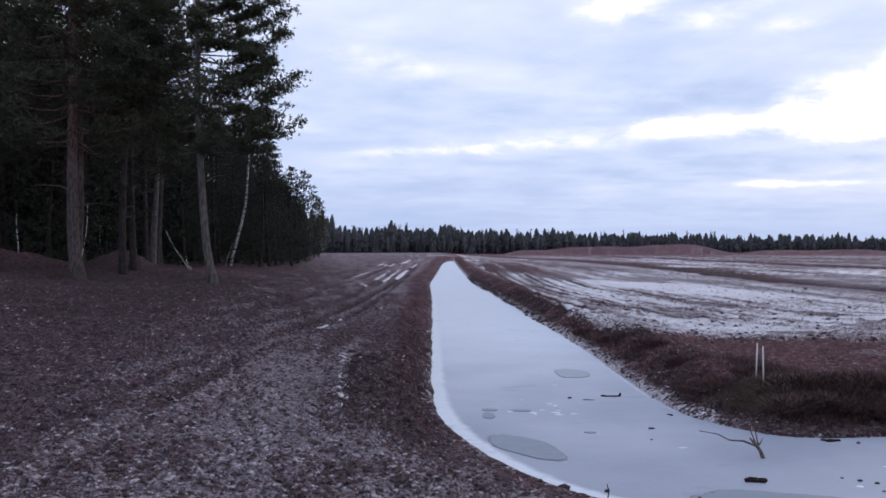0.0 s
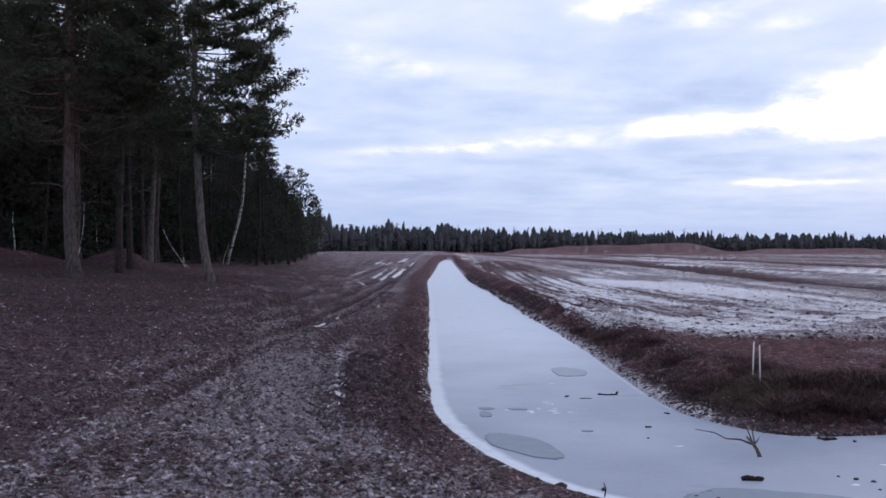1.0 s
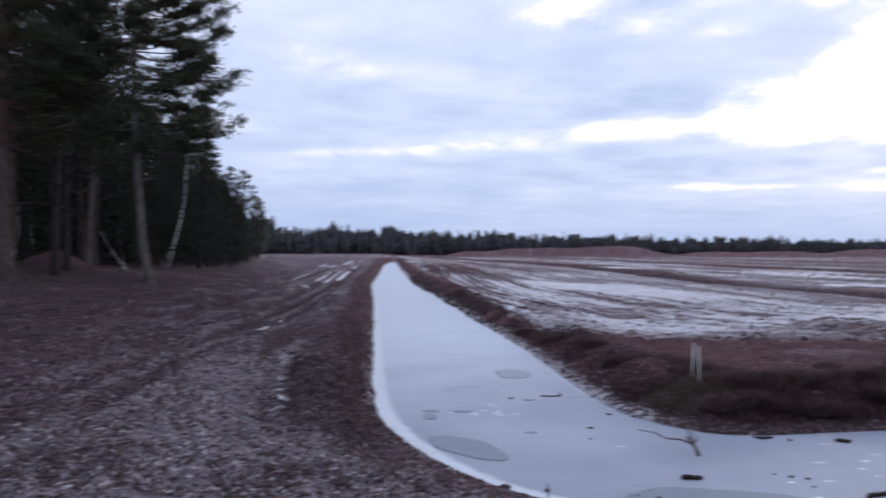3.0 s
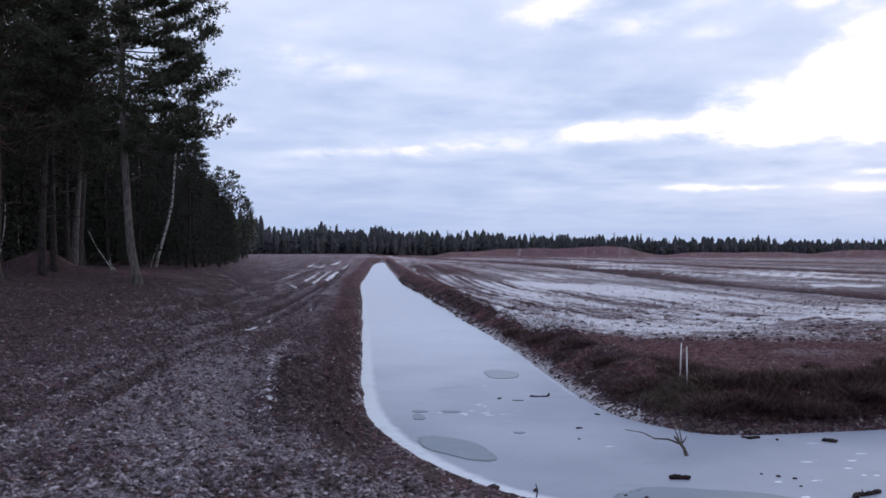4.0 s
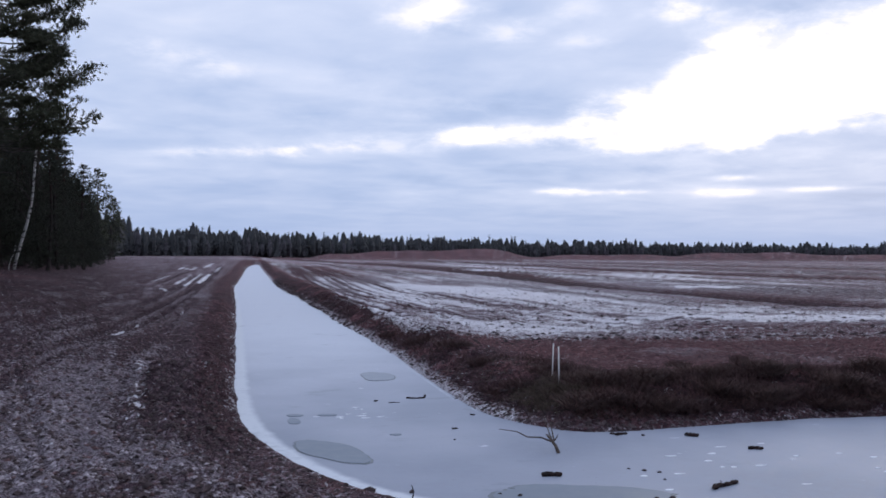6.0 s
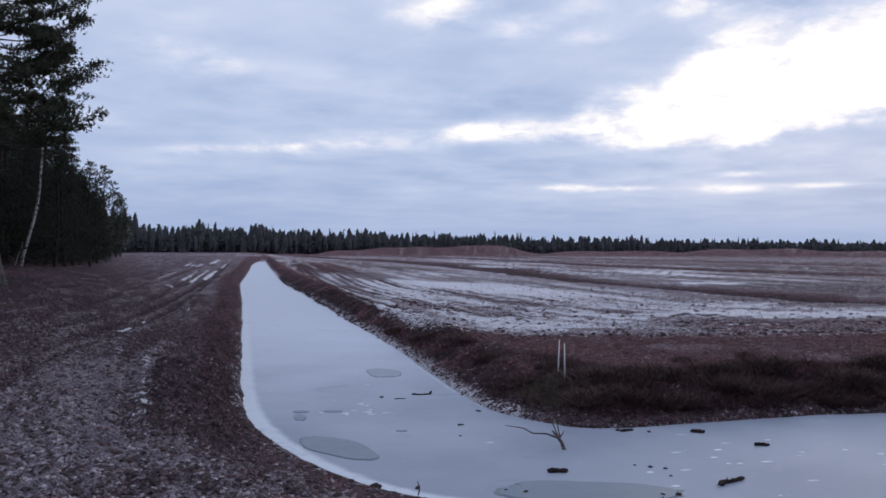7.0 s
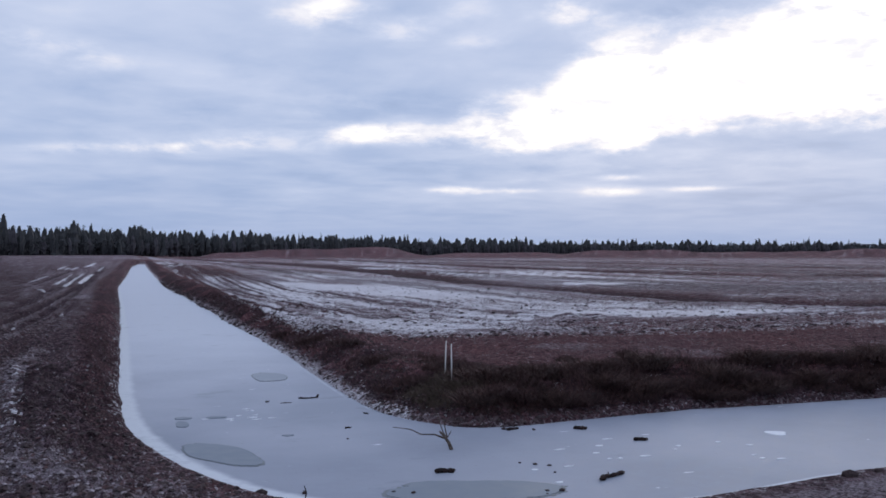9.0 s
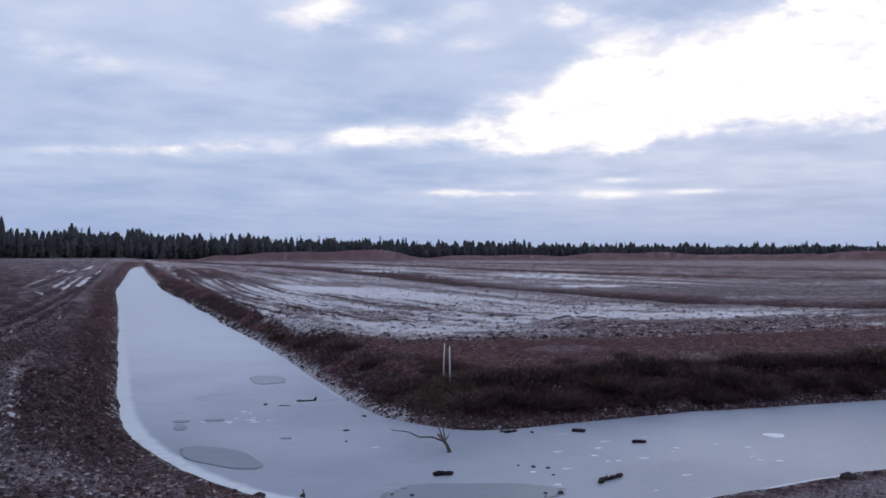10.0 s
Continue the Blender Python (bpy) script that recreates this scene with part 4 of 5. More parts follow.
def grow_conifer(name, seed, tall, crown_from, reach, trunk_r, lean=(0.0, 0.0), whorl=0.45, limbs=4, twigs=6, per=8, blades=9, blade=(0.13, 0.016), conic=False, bark=None, leaf=None, dead=5, label="", split=False, twig_wood=True, spread=0.15, lightward=0.0, stem=None, snags=()):
    """A pine, or a spruce if conic: trunk, limbs, crown."""
    rng = np.random.default_rng(seed)
    tree = thing(name, label, "tree")
    t = np.linspace(0, 1, 22)
    bend = np.stack([lean[0] * t ** 1.4 + 0.12 * np.sin(t * 5 + seed), lean[1] * t ** 1.4 + 0.10 * np.sin(t * 4 + 2 * seed), tall * t - 0.25], -1)
    if stem:                                                 # the foot stands out, the stem draws back
        bend[:, 0] = np.interp(bend[:, 2], [h for h, _ in stem], [v for _, v in stem]) + 0.03 * np.sin(t * 9 + seed)
    flare = 1 + 0.5 * np.exp(-t * 22)
    trunk = Pile()
    trunk.rod(bend, trunk_r * (1 - t) ** 0.75 * flare + 0.012, 12)
    part("trunk", trunk.mesh("trunk", bark or BARK), tree)

    def on_trunk(z):
        return np.array([np.interp(z + 0.25, tall * t, bend[:, 0]), np.interp(z + 0.25, tall * t, bend[:, 1]), z])

    wood, ends = Pile(), []
    z = crown_from
    while z < tall - 0.35:
        f = (z - crown_from) / (tall - crown_from)
        prof = (1 - f) ** 0.9 if conic else min(1.0, 0.78 + 2.0 * f) * (1 - f) ** 0.75
        for k in range(limbs):
            az = rng.uniform(0, 2 * math.pi) if rng.random() > lightward else rng.normal(-0.2, 0.7)
            ln = reach * prof * rng.uniform(0.55, 1.12) + 0.15
            out = np.array([math.cos(az), math.sin(az), 0])
            rise = rng.uniform(-0.25, 0.0) if conic else (rng.uniform(-0.12, 0.16) + 0.45 * f * f if split else rng.uniform(-0.05, 0.38) + 0.35 * f)
            u = np.linspace(0, 1, 6)[:, None]
            sag = rng.uniform(0.02, 0.22) * ln
            path = on_trunk(z + rng.uniform(-0.12, 0.12)) + out * ln * u + np.array([0, 0, 1]) * (rise * ln * u - sag * np.sin(u * math.pi) + 0.16 * ln * u ** 3)
            path = path + rng.normal(0, 0.035 * ln, (6, 3)) * u
            if split:
                wood = Pile()
            girth = np.linspace(0.10 * trunk_r + 0.012, 0.008, 6) * (0.6 + 0.6 * prof)
            if twig_wood:
                wood.rod(path, girth, 5)
            else:
                wood.add(*tube(path[[0, 2, 5]], girth[[0, 2, 5]], 3, cap=False))
            for g in range(max(2, int(twigs * (0.45 + 0.55 * prof)))):
                w = rng.uniform(0.12 if conic else (0.42 if split else 0.30), 1.0)
                root = path[min(5, int(w * 5))] * (1 - (w * 5) % 1) + path[min(5, int(w * 5) + 1)] * ((w * 5) % 1)
                s = rng.choice([-1, 1])
                tw = (0.16 + (0.16 if split else 0.30) * (1.05 - w)) * ln * rng.uniform(0.5, 1.2)
                dirn = out * rng.uniform(0.3, 0.9) + np.array([-out[1], out[0], 0]) * s * rng.uniform(0.3, 1.0) + np.array([0, 0, rng.uniform(-0.35, 0.15) if conic else rng.uniform(-0.05, 0.55)])
                tip = root + dirn * tw
                if twig_wood:
                    wood.rod(np.stack([root, (root + tip) / 2 + rng.normal(0, 0.03, 3), tip]), (0.012, 0.009, 0.005), 3)
                ends.append(tip)
                if twig_wood and rng.random() < 0.6:
                    ends.append((root + tip) / 2)
            ends.append(path[-1])
            if split:
                part("limb", wood.mesh("limb", bark or BARK), tree)
        z += whorl * rng.uniform(0.75, 1.25)
    for k in range(dead):                                   # bare limbs below the crown
        az, z0, ln = rng.uniform(0, 6.28), rng.uniform(0.45, 1.05) * crown_from, rng.uniform(0.4, 1.5)
        u = np.linspace(0, 1, 5)[:, None]
        path = on_trunk(z0) + np.array([math.cos(az), math.sin(az), 0]) * ln * u + np.array([0, 0, 1]) * (0.35 * ln * u ** 0.7 - 0.2 * ln * u ** 2) + rng.normal(0, 0.03, (5, 3)) * u
        if split:
            wood = Pile()
        wood.rod(path, np.linspace(0.03, 0.006, 5), 5)
        if split:
            part("dead_limb", wood.mesh("dead_limb", bark or BARK), tree, "bare grey dead limb")
    for z0, ln, az, lift in snags:                          # the few bare limbs that stand out
        u = np.linspace(0, 1, 7)[:, None]
        path = on_trunk(z0) + np.array([math.cos(az), math.sin(az), 0]) * ln * u + np.array([0, 0, 1]) * ln * (lift * np.sin(u * 1.9) - 0.12 * u ** 3) + rng.normal(0, 0.012, (7, 3)) * u
        snag = Pile()
        snag.rod(path, np.linspace(0.022, 0.007, 7), 6)
        part("dead_limb", snag.mesh("dead_limb", bark or BARK), tree, "bare grey dead limb")
    if not split:
        tagged(part("branchwork", wood.mesh("branchwork", bark or BARK), tree), kind="stuff")
    v, f = needle_tufts(rng, np.array(ends), (spread, spread, (0.45 if split else 0.57) * spread), per, blades, blade[0], blade[1], 0.6 if conic else 0.0)
    tagged(part("crown", mesh_np("crown", v, f, leaf or NEEDLES), tree), kind="stuff")
    return tree


def grow_birch(seed, tall, lean, trunk_r=0.075, twig_n=70, label=""):
    """A bare birch: white trunk, thin twigs."""
    rng = np.random.default_rng(seed)
    tree = thing("birch_tree", label, "tree")
    t = np.linspace(0, 1, 16)
    line = np.stack([lean[0] * t ** 1.15 + 0.15 * np.sin(t * 11 + seed), lean[1] * t + 0.08 * np.sin(t * 6), tall * t - 0.2], -1)
    p = Pile()
    p.rod(line, trunk_r * (1 - t) ** 0.8 + 0.008, 9)
    part("trunk", p.mesh("trunk", BIRCH), tree)
    w = Pile()
    for k in range(twig_n):
        f = rng.uniform(0.28, 0.98) if k > 4 else rng.uniform(0.1, 0.3)
        root = np.array([np.interp(f, t, line[:, c]) for c in range(3)])
        az, ln = rng.uniform(0, 6.28), (0.35 + 1.6 * (1 - f)) * rng.uniform(0.6, 1.2)
        u = np.linspace(0, 1, 6)[:, None]
        path = root + np.array([math.cos(az), math.sin(az), 0]) * ln * 0.62 * u + np.array([0, 0, 1]) * ln * (0.95 * u - 0.25 * u ** 3) + rng.normal(0, 0.03, (6, 3)) * u
        w.rod(path, np.linspace(0.018 * (1.2 - f) + 0.006, 0.004, 6), 4)
        for g in range(6):
            q = rng.uniform(0.3, 1.0)
            r2 = path[int(q * 5)]
            tip = r2 + rng.normal(0, 0.35, 3) * ln * 0.5 + np.array([0, 0, 0.25 * ln * 0.5])
            w.rod(np.stack([r2, (r2 + tip) / 2 + rng.normal(0, 0.02, 3), tip]), (0.007, 0.005, 0.003), 3)
    tagged(part("twigwork", w.mesh("twigwork", TWIGS), tree), kind="stuff")
    return tree


def stand(tree, x, y, turn=0.0, size=1.0, sink=0.05):
    tree.matrix_basis = Matrix.Translation((x, y, height_at(x, y) - sink)) @ Matrix.Rotation(turn, 4, "Z") @ Matrix.Diagonal((size, size, size, 1))
    return tree


def again(tree, x, y, turn, size, group="", sink=0.05):
    ob = copy_thing(tree, Matrix.Translation((x, y, height_at(x, y) - sink)) @ Matrix.Rotation(turn, 4, "Z"))
    ob.scale = (size, size, size)
    return tagged(ob, group=group)


# the two big pines at the wood's edge
tree_a = grow_conifer("pine_tree", 3, 13.5, 4.0, 3.1, 0.162, (-0.7, 0.2), whorl=0.42, limbs=5, twigs=6, per=14, blades=7, blade=(0.14, 0.022), dead=4, split=True, spread=0.14, stem=((-0.3, 0.06), (0.0, 0.0), (0.77, -0.12), (1.5, -0.17), (2.3, -0.19), (3.9, -0.23), (6.2, -0.28), (13.5, -0.45)), snags=((3.9, 1.4, 2.9, 0.1), (5.4, 1.5, 0.3, -0.2)), label="tall pine with thick grey trunk at the wood's edge")
stand(tree_a, -10.32, 26.0)
tree_b = grow_conifer("pine_tree", 8, 13.0, 3.9, 3.05, 0.108, (-0.75, 0.0), whorl=0.36, limbs=6, twigs=9, per=24, blades=6, blade=(0.13, 0.022), dead=2, split=True, bark=PALE_BARK, spread=0.13, lightward=0.34, stem=((-0.3, 0.07), (0.0, 0.0), (0.82, -0.16), (1.63, -0.22), (2.45, -0.26), (3.27, -0.29), (4.1, -0.33), (4.9, -0.36), (8.2, -0.46), (13.0, -0.6)), snags=((2.85, 0.85, -0.1, 0.32), (3.45, 0.7, 0.2, 0.75), (3.7, 0.6, 3.0, 0.1)), label="slender leaning pine with wide dark crown at the wood's edge")
stand(tree_b, -6.50, 25.9)
birch = grow_birch(5, 13.0, (2.4, 0.0), label="bare white-barked birch leaning out of the wood")
stand(birch, -11.5, 50.0)
# a second, thinner stem grown up against the first
twin = grow_conifer("pine_tree", 13, 12.0, 5.0, 2.2, 0.070, (0.1, 0.2), whorl=0.5, limbs=4, twigs=6, per=8, blades=7, blade=(0.15, 0.034), dead=3, label="slim red-barked pine stem grown against the thick one")
stand(twin, -10.66, 26.55)
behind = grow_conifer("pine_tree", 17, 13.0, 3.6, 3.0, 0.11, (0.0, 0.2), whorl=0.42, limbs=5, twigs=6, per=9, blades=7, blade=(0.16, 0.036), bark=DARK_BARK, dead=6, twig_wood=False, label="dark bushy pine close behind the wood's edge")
stand(behind, -10.6, 30.6)
again(behind, -11.4, 33.6, 5.0, 0.95, "forest pines")
again(behind, -12.6, 31.5, 2.0, 1.02, "forest pines")
again(behind, -15.8, 30.0, 4.0, 0.95, "forest pines")
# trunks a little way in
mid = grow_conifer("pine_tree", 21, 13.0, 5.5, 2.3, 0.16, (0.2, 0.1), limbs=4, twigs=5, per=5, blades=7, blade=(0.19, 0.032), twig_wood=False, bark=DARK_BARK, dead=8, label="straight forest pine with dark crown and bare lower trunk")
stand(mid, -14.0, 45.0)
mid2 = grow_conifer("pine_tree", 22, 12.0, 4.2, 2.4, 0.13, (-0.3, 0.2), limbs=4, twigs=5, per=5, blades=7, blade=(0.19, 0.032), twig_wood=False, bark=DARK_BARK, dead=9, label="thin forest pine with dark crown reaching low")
stand(mid2, -17.6, 49.5)
spruce = grow_conifer("spruce_tree", 31, 9.5, 0.9, 1.8, 0.12, (0.1, 0.0), whorl=0.42, limbs=5, twigs=7, per=5, blades=7, blade=(0.17, 0.030), twig_wood=False, conic=True, bark=DARK_BARK, leaf=SPRUCE, dead=0, label="dark green spruce with branches down to the ground")
stand(spruce, -12.6, 66.0, 0.0, 0.80)
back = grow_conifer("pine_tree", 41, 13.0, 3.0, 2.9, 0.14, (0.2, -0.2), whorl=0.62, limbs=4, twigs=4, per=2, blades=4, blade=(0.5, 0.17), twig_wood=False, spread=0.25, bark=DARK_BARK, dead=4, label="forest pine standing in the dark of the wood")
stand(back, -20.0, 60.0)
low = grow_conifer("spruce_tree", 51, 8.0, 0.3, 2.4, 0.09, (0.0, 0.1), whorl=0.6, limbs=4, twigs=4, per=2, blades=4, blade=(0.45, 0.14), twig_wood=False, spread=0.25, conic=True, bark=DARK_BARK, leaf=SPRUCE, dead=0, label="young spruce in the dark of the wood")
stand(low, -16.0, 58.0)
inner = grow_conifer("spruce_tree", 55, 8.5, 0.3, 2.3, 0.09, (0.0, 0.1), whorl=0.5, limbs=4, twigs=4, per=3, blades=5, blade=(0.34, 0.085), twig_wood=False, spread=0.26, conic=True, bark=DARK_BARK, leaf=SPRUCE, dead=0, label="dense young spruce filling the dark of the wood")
stand(inner, -16.5, 38.5)
# single stems that stand clear a little way in
clear = grow_conifer("pine_tree", 24, 12.5, 5.6, 2.2, 0.118, (0.05, 0.1), limbs=4, twigs=5, per=5, blades=7, blade=(0.19, 0.032), twig_wood=False, bark=PALE_BARK, dead=4, label="straight grey-barked pine a little way into the wood")
stand(clear, -11.27, 36.0)
again(mid2, -12.95, 40.0, 2.2, 0.95, "forest pines")
rng = np.random.default_rng(77)
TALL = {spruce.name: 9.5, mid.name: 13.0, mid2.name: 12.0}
placed = [(-10.3, 44.8), (-10.8, 47.0), (-10.66, 26.55), (-10.6, 30.6), (-12.6, 31.5), (-15.8, 30.0), (-10.3, 26.0), (-6.45, 25.7), (-11.5, 50.0), (-14.0, 45.0), (-17.6, 49.5), (-12.6, 66.0), (-20.0, 60.0), (-16.0, 58.0), (-16.5, 38.5), (-11.4, 33.6), (-11.27, 36.0), (-12.95, 40.0), (-14.05, 40.4), (-13.7, 41.0)]


def free(x, y, gap):
    return all((x - a) ** 2 + (y - b) ** 2 > gap * gap for a, b in placed)


def wood(kinds, count, y_lo, y_hi, s_lo, s_hi, gap, group, big=(0.8, 1.2)):
    tries = 0
    while count and tries < 4000:
        tries += 1
        y = rng.uniform(y_lo, y_hi)
        x = float(wood_edge(y)) - rng.uniform(s_lo, s_hi)
        if free(x, y, gap):
            placed.append((x, y))
            kind, size = kinds[rng.integers(len(kinds))], rng.uniform(*big)
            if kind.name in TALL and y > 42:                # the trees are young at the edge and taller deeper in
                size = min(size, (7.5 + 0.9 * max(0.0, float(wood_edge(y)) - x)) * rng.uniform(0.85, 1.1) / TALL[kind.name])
            again(kind, x, y, rng.uniform(0, 6.28), size, group)
            count -= 1


for hx, hy, turn in ((-14.3, 36.2, 0.5), (-17.4, 34.8, 2.1), (-20.6, 36.6, 3.3), (-12.1, 38.4, 4.4), (-23.2, 38.2, 5.6), (-18.8, 39.5, 1.2)):
    placed.append((hx, hy))
    again(mid2, hx, hy, turn, 1.24, "forest pines")
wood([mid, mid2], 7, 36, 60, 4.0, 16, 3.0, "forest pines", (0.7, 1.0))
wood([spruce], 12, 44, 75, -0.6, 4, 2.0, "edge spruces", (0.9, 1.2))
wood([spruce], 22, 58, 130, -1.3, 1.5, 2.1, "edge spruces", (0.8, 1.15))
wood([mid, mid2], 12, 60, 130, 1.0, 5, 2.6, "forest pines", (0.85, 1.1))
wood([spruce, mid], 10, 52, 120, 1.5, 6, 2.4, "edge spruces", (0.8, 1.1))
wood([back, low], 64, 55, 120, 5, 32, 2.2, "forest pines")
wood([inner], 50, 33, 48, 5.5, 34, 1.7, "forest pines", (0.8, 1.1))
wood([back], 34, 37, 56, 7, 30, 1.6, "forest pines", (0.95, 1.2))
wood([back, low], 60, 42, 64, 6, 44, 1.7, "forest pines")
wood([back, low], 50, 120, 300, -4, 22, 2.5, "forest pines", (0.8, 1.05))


def far_wood():
    """The woods round the field, too far off to count: conifers and bare birches."""
    rng = np.random.default_rng(9)
    green, bare = Pile(), Pile()
    gv, bv = [], []
    az = np.radians(rng.uniform(-17, 62, 3000))
    for a in az:
        deg = math.degrees(a)
        dist = np.interp(deg, [-17, -9, -7, 2, 12, 30, 62], [300, 330, 400, 480, 600, 720, 760]) + rng.uniform(0, 60)
        x, y = dist * math.sin(a), dist * math.cos(a)
        zb = 0.5 if deg < 3 else 0.0
        con = rng.random() < np.interp(vnoise(np.array([deg * 0.5]), np.array([0.0]), 4)[0], [0.3, 0.6], [0.45, 0.9]) * np.interp(deg, [18, 28], [1.0, 0.5])
        tall = (rng.uniform(9.5, 15.0) if con else rng.uniform(9, 12.5)) * np.interp(deg, [-9, -6.5, -5.6, 8, 28, 33], [1.28, 1.25, 1.05, 0.97, 0.9, 0.82]) * (0.74 + 0.42 * fbm(np.array([deg * 0.9]), np.array([0.5]), 6, 3)[0])
        spire = con and rng.random() < 0.05
        tall = tall * (1.15 if spire else rng.uniform(0.80, 1.10))
        n = 54
        if con:
            spr = spire or rng.random() < 0.28
            hz = rng.uniform(0.02, 1, n) ** 0.95
            rad = (1 - hz) * 2.9 + 0.45 if spr else np.sin(np.clip(hz, 0, 1) ** 0.9 * 2.9) * 2.6 + 0.1
        else:
            hz = rng.uniform(0.05, 1, n)
            rad = np.sin(hz ** 0.8 * 2.95) * 2.8 + 0.1
        th = rng.uniform(0, 6.28, n)
        c = np.stack([x + rad * np.cos(th) * rng.uniform(0.6, 1.0, n), y + rad * np.sin(th) * rng.uniform(0.6, 1.0, n), zb + hz * tall], -1)
        size = (0.40 if con else 0.34) * rng.uniform(0.6, 1.4, (n, 1))
        d1, d2 = rng.normal(0, 1, (n, 3)), rng.normal(0, 1, (n, 3))
        d1, d2 = d1 * np.array([0.6, 0.6, 0.8]), d2 * np.array([1.0, 1.0, 0.45])
        t3 = np.stack([c - d1 * size * 0.6, c + d2 * size * (0.7 if con else 0.3), c + d1 * size * 0.8], 1).reshape(-1, 3)
        (gv if con else bv).append(t3)
        # the dense middle of the crown: uneven tiers that narrow to the tip
        hs = np.array([0.04, 0.2, 0.36, 0.52, 0.68, 0.84, 1.0])
        core = ((1 - hs) * 2.5 + 0.05 if con and spr else np.sin(hs ** 0.9 * 2.9) * 2.1 + 0.05) * (0.85 if con else 0.62)
        an = np.arange(7) * (2 * np.pi / 7) + rng.uniform(0, 6)
        ring = core[:, None] * rng.uniform(0.6, 1.25, (7, 7))
        v = np.stack([x + ring * np.cos(an), y + ring * np.sin(an), zb + (hs[:, None] + rng.normal(0, 0.025, (7, 7))) * tall * (0.97 if con else 0.88)], -1)
        a0, a1 = v[:-1], np.roll(v[:-1], -1, axis=1)
        b0, b1 = v[1:], np.roll(v[1:], -1, axis=1)
        (gv if con else bv).append(np.concatenate([np.stack([a0, a1, b1], 2).reshape(-1, 3), np.stack([a0, b1, b0], 2).reshape(-1, 3)]))
    # the lower storey closes the wood below the crowns
    n = 42000
    a = np.radians(rng.uniform(-17, 62, n))
    dist = np.interp(np.degrees(a), [-17, -9, -7, 2, 12, 30, 62], [300, 330, 400, 480, 600, 720, 760]) + rng.uniform(-2, 60, n)
    c = np.stack([dist * np.sin(a), dist * np.cos(a), 8.0 * rng.random(n) ** 0.8], -1)
    d1, d2 = rng.normal(0, 0.75, (n, 3)) * np.array([0.7, 0.7, 0.8]), rng.normal(0, 0.75, (n, 3)) * np.array([1.0, 1.0, 0.5])
    gv.append(np.stack([c - d1, c + d2, c + d1], 1).reshape(-1, 3))
    for verts, mat, label in ((gv, HAZED_GREEN, "distant dark conifer wood along the horizon"), (bv, HAZED_BARE, "distant bare birches along the horizon")):
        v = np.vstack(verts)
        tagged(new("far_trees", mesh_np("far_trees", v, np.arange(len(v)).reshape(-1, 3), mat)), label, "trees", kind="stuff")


far_wood()


# ---------------------------------------------------------------- things on the bank and the ice
def lumpy(seed, size, mat, name, rough=0.25, cuts=2):
    """An uneven lump, its foot flat on z 0."""
    bm = bmesh.new()
    bmesh.ops.create_icosphere(bm, subdivisions=cuts, radius=1.0)
    for v in bm.verts:
        k = 1 + rough * (noise.noise(v.co * 1.7 + Vector((seed * 3.1, seed, 0))) + 0.5 * noise.noise(v.co * 4.1 + Vector((seed, 0, seed))))
        v.co = Vector((v.co.x * size[0] * k, v.co.y * size[1] * k, max(-0.35 * size[2], v.co.z * size[2] * k)))
    me = bpy.data.meshes.new(name)
    bm.to_mesh(me)
    bm.free()
    me.materials.append(mat)
    return me


def make_stake(x, y, tall, lean):
    ob = thing("wooden_stake", "thin pale wooden stake standing upright in the bank", "stake", "pair of stakes", at=(x, y, height_at(x, y) - 0.05))
    p = Pile()
    p.rod([(0, 0, 0), (lean * 0.5, 0, tall * 0.5), (lean, 0.0, tall)], (0.0095, 0.009, 0.008), 8)
    part("shaft", p.mesh("shaft", STAKE), ob)
    return ob


make_stake(3.955, 11.6, 0.50, 0.02)
make_stake(3.895, 11.15, 0.51, -0.006)


def make_log(x, y, length, radius, turn, label, mat=None, knob=False, seed=0):
    """A broken, half rotten piece of wood: uneven girth, splintered ends, stubs of side branches."""
    r = np.random.default_rng(seed)
    ob = thing("driftwood", label, "driftwood", at=(x, y, ICE_Z), turn=turn)
    n = 15
    t = np.linspace(-0.5, 0.5, n)
    girth = radius * (0.72 + 0.5 * r.random(n)) * (1 - 0.35 * (t + 0.5) * r.random())
    girth[[0, -1]] *= (0.35, 0.25)
    girth[[1, -2]] *= 0.75
    line = np.stack([t * length, 0.06 * length * np.sin(t * 5 + seed), np.full(n, radius * 0.72)], -1) + r.normal(0, 0.14 * radius, (n, 3))
    verts, sides, ends = tube(line, girth, 9)
    verts[:n * 9] += r.normal(0, 0.13 * radius, (n * 9, 3))
    p = Pile()
    p.add(verts, sides, ends)
    stem = part("stem", p.mesh("stem", mat or WOOD_WET, smooth=False), ob)
    for k in range(2 if length > 0.4 else 0):
        at = line[r.integers(2, n - 2)]
        way = np.array([r.normal(0, 0.6), r.choice([-1, 1]) * 0.8, 0.7]) * radius * r.uniform(1.4, 2.4)
        q = Pile()
        q.rod([at, at + 0.6 * way, at + way], (0.35 * radius, 0.28 * radius, 0.1 * radius), 5)
        part("stub", q.mesh("stub", mat or WOOD_WET, smooth=False), stem)
    if knob:
        q = Pile()
        q.rod([(length * 0.42, 0, radius * 0.5), (length * 0.47, 0.01, radius * 2.2), (length * 0.5, 0, radius * 3.6)], (radius, radius * 1.2, radius * 0.8), 7)
        part("knot", q.mesh("knot", mat or WOOD_WET), stem)
    return ob


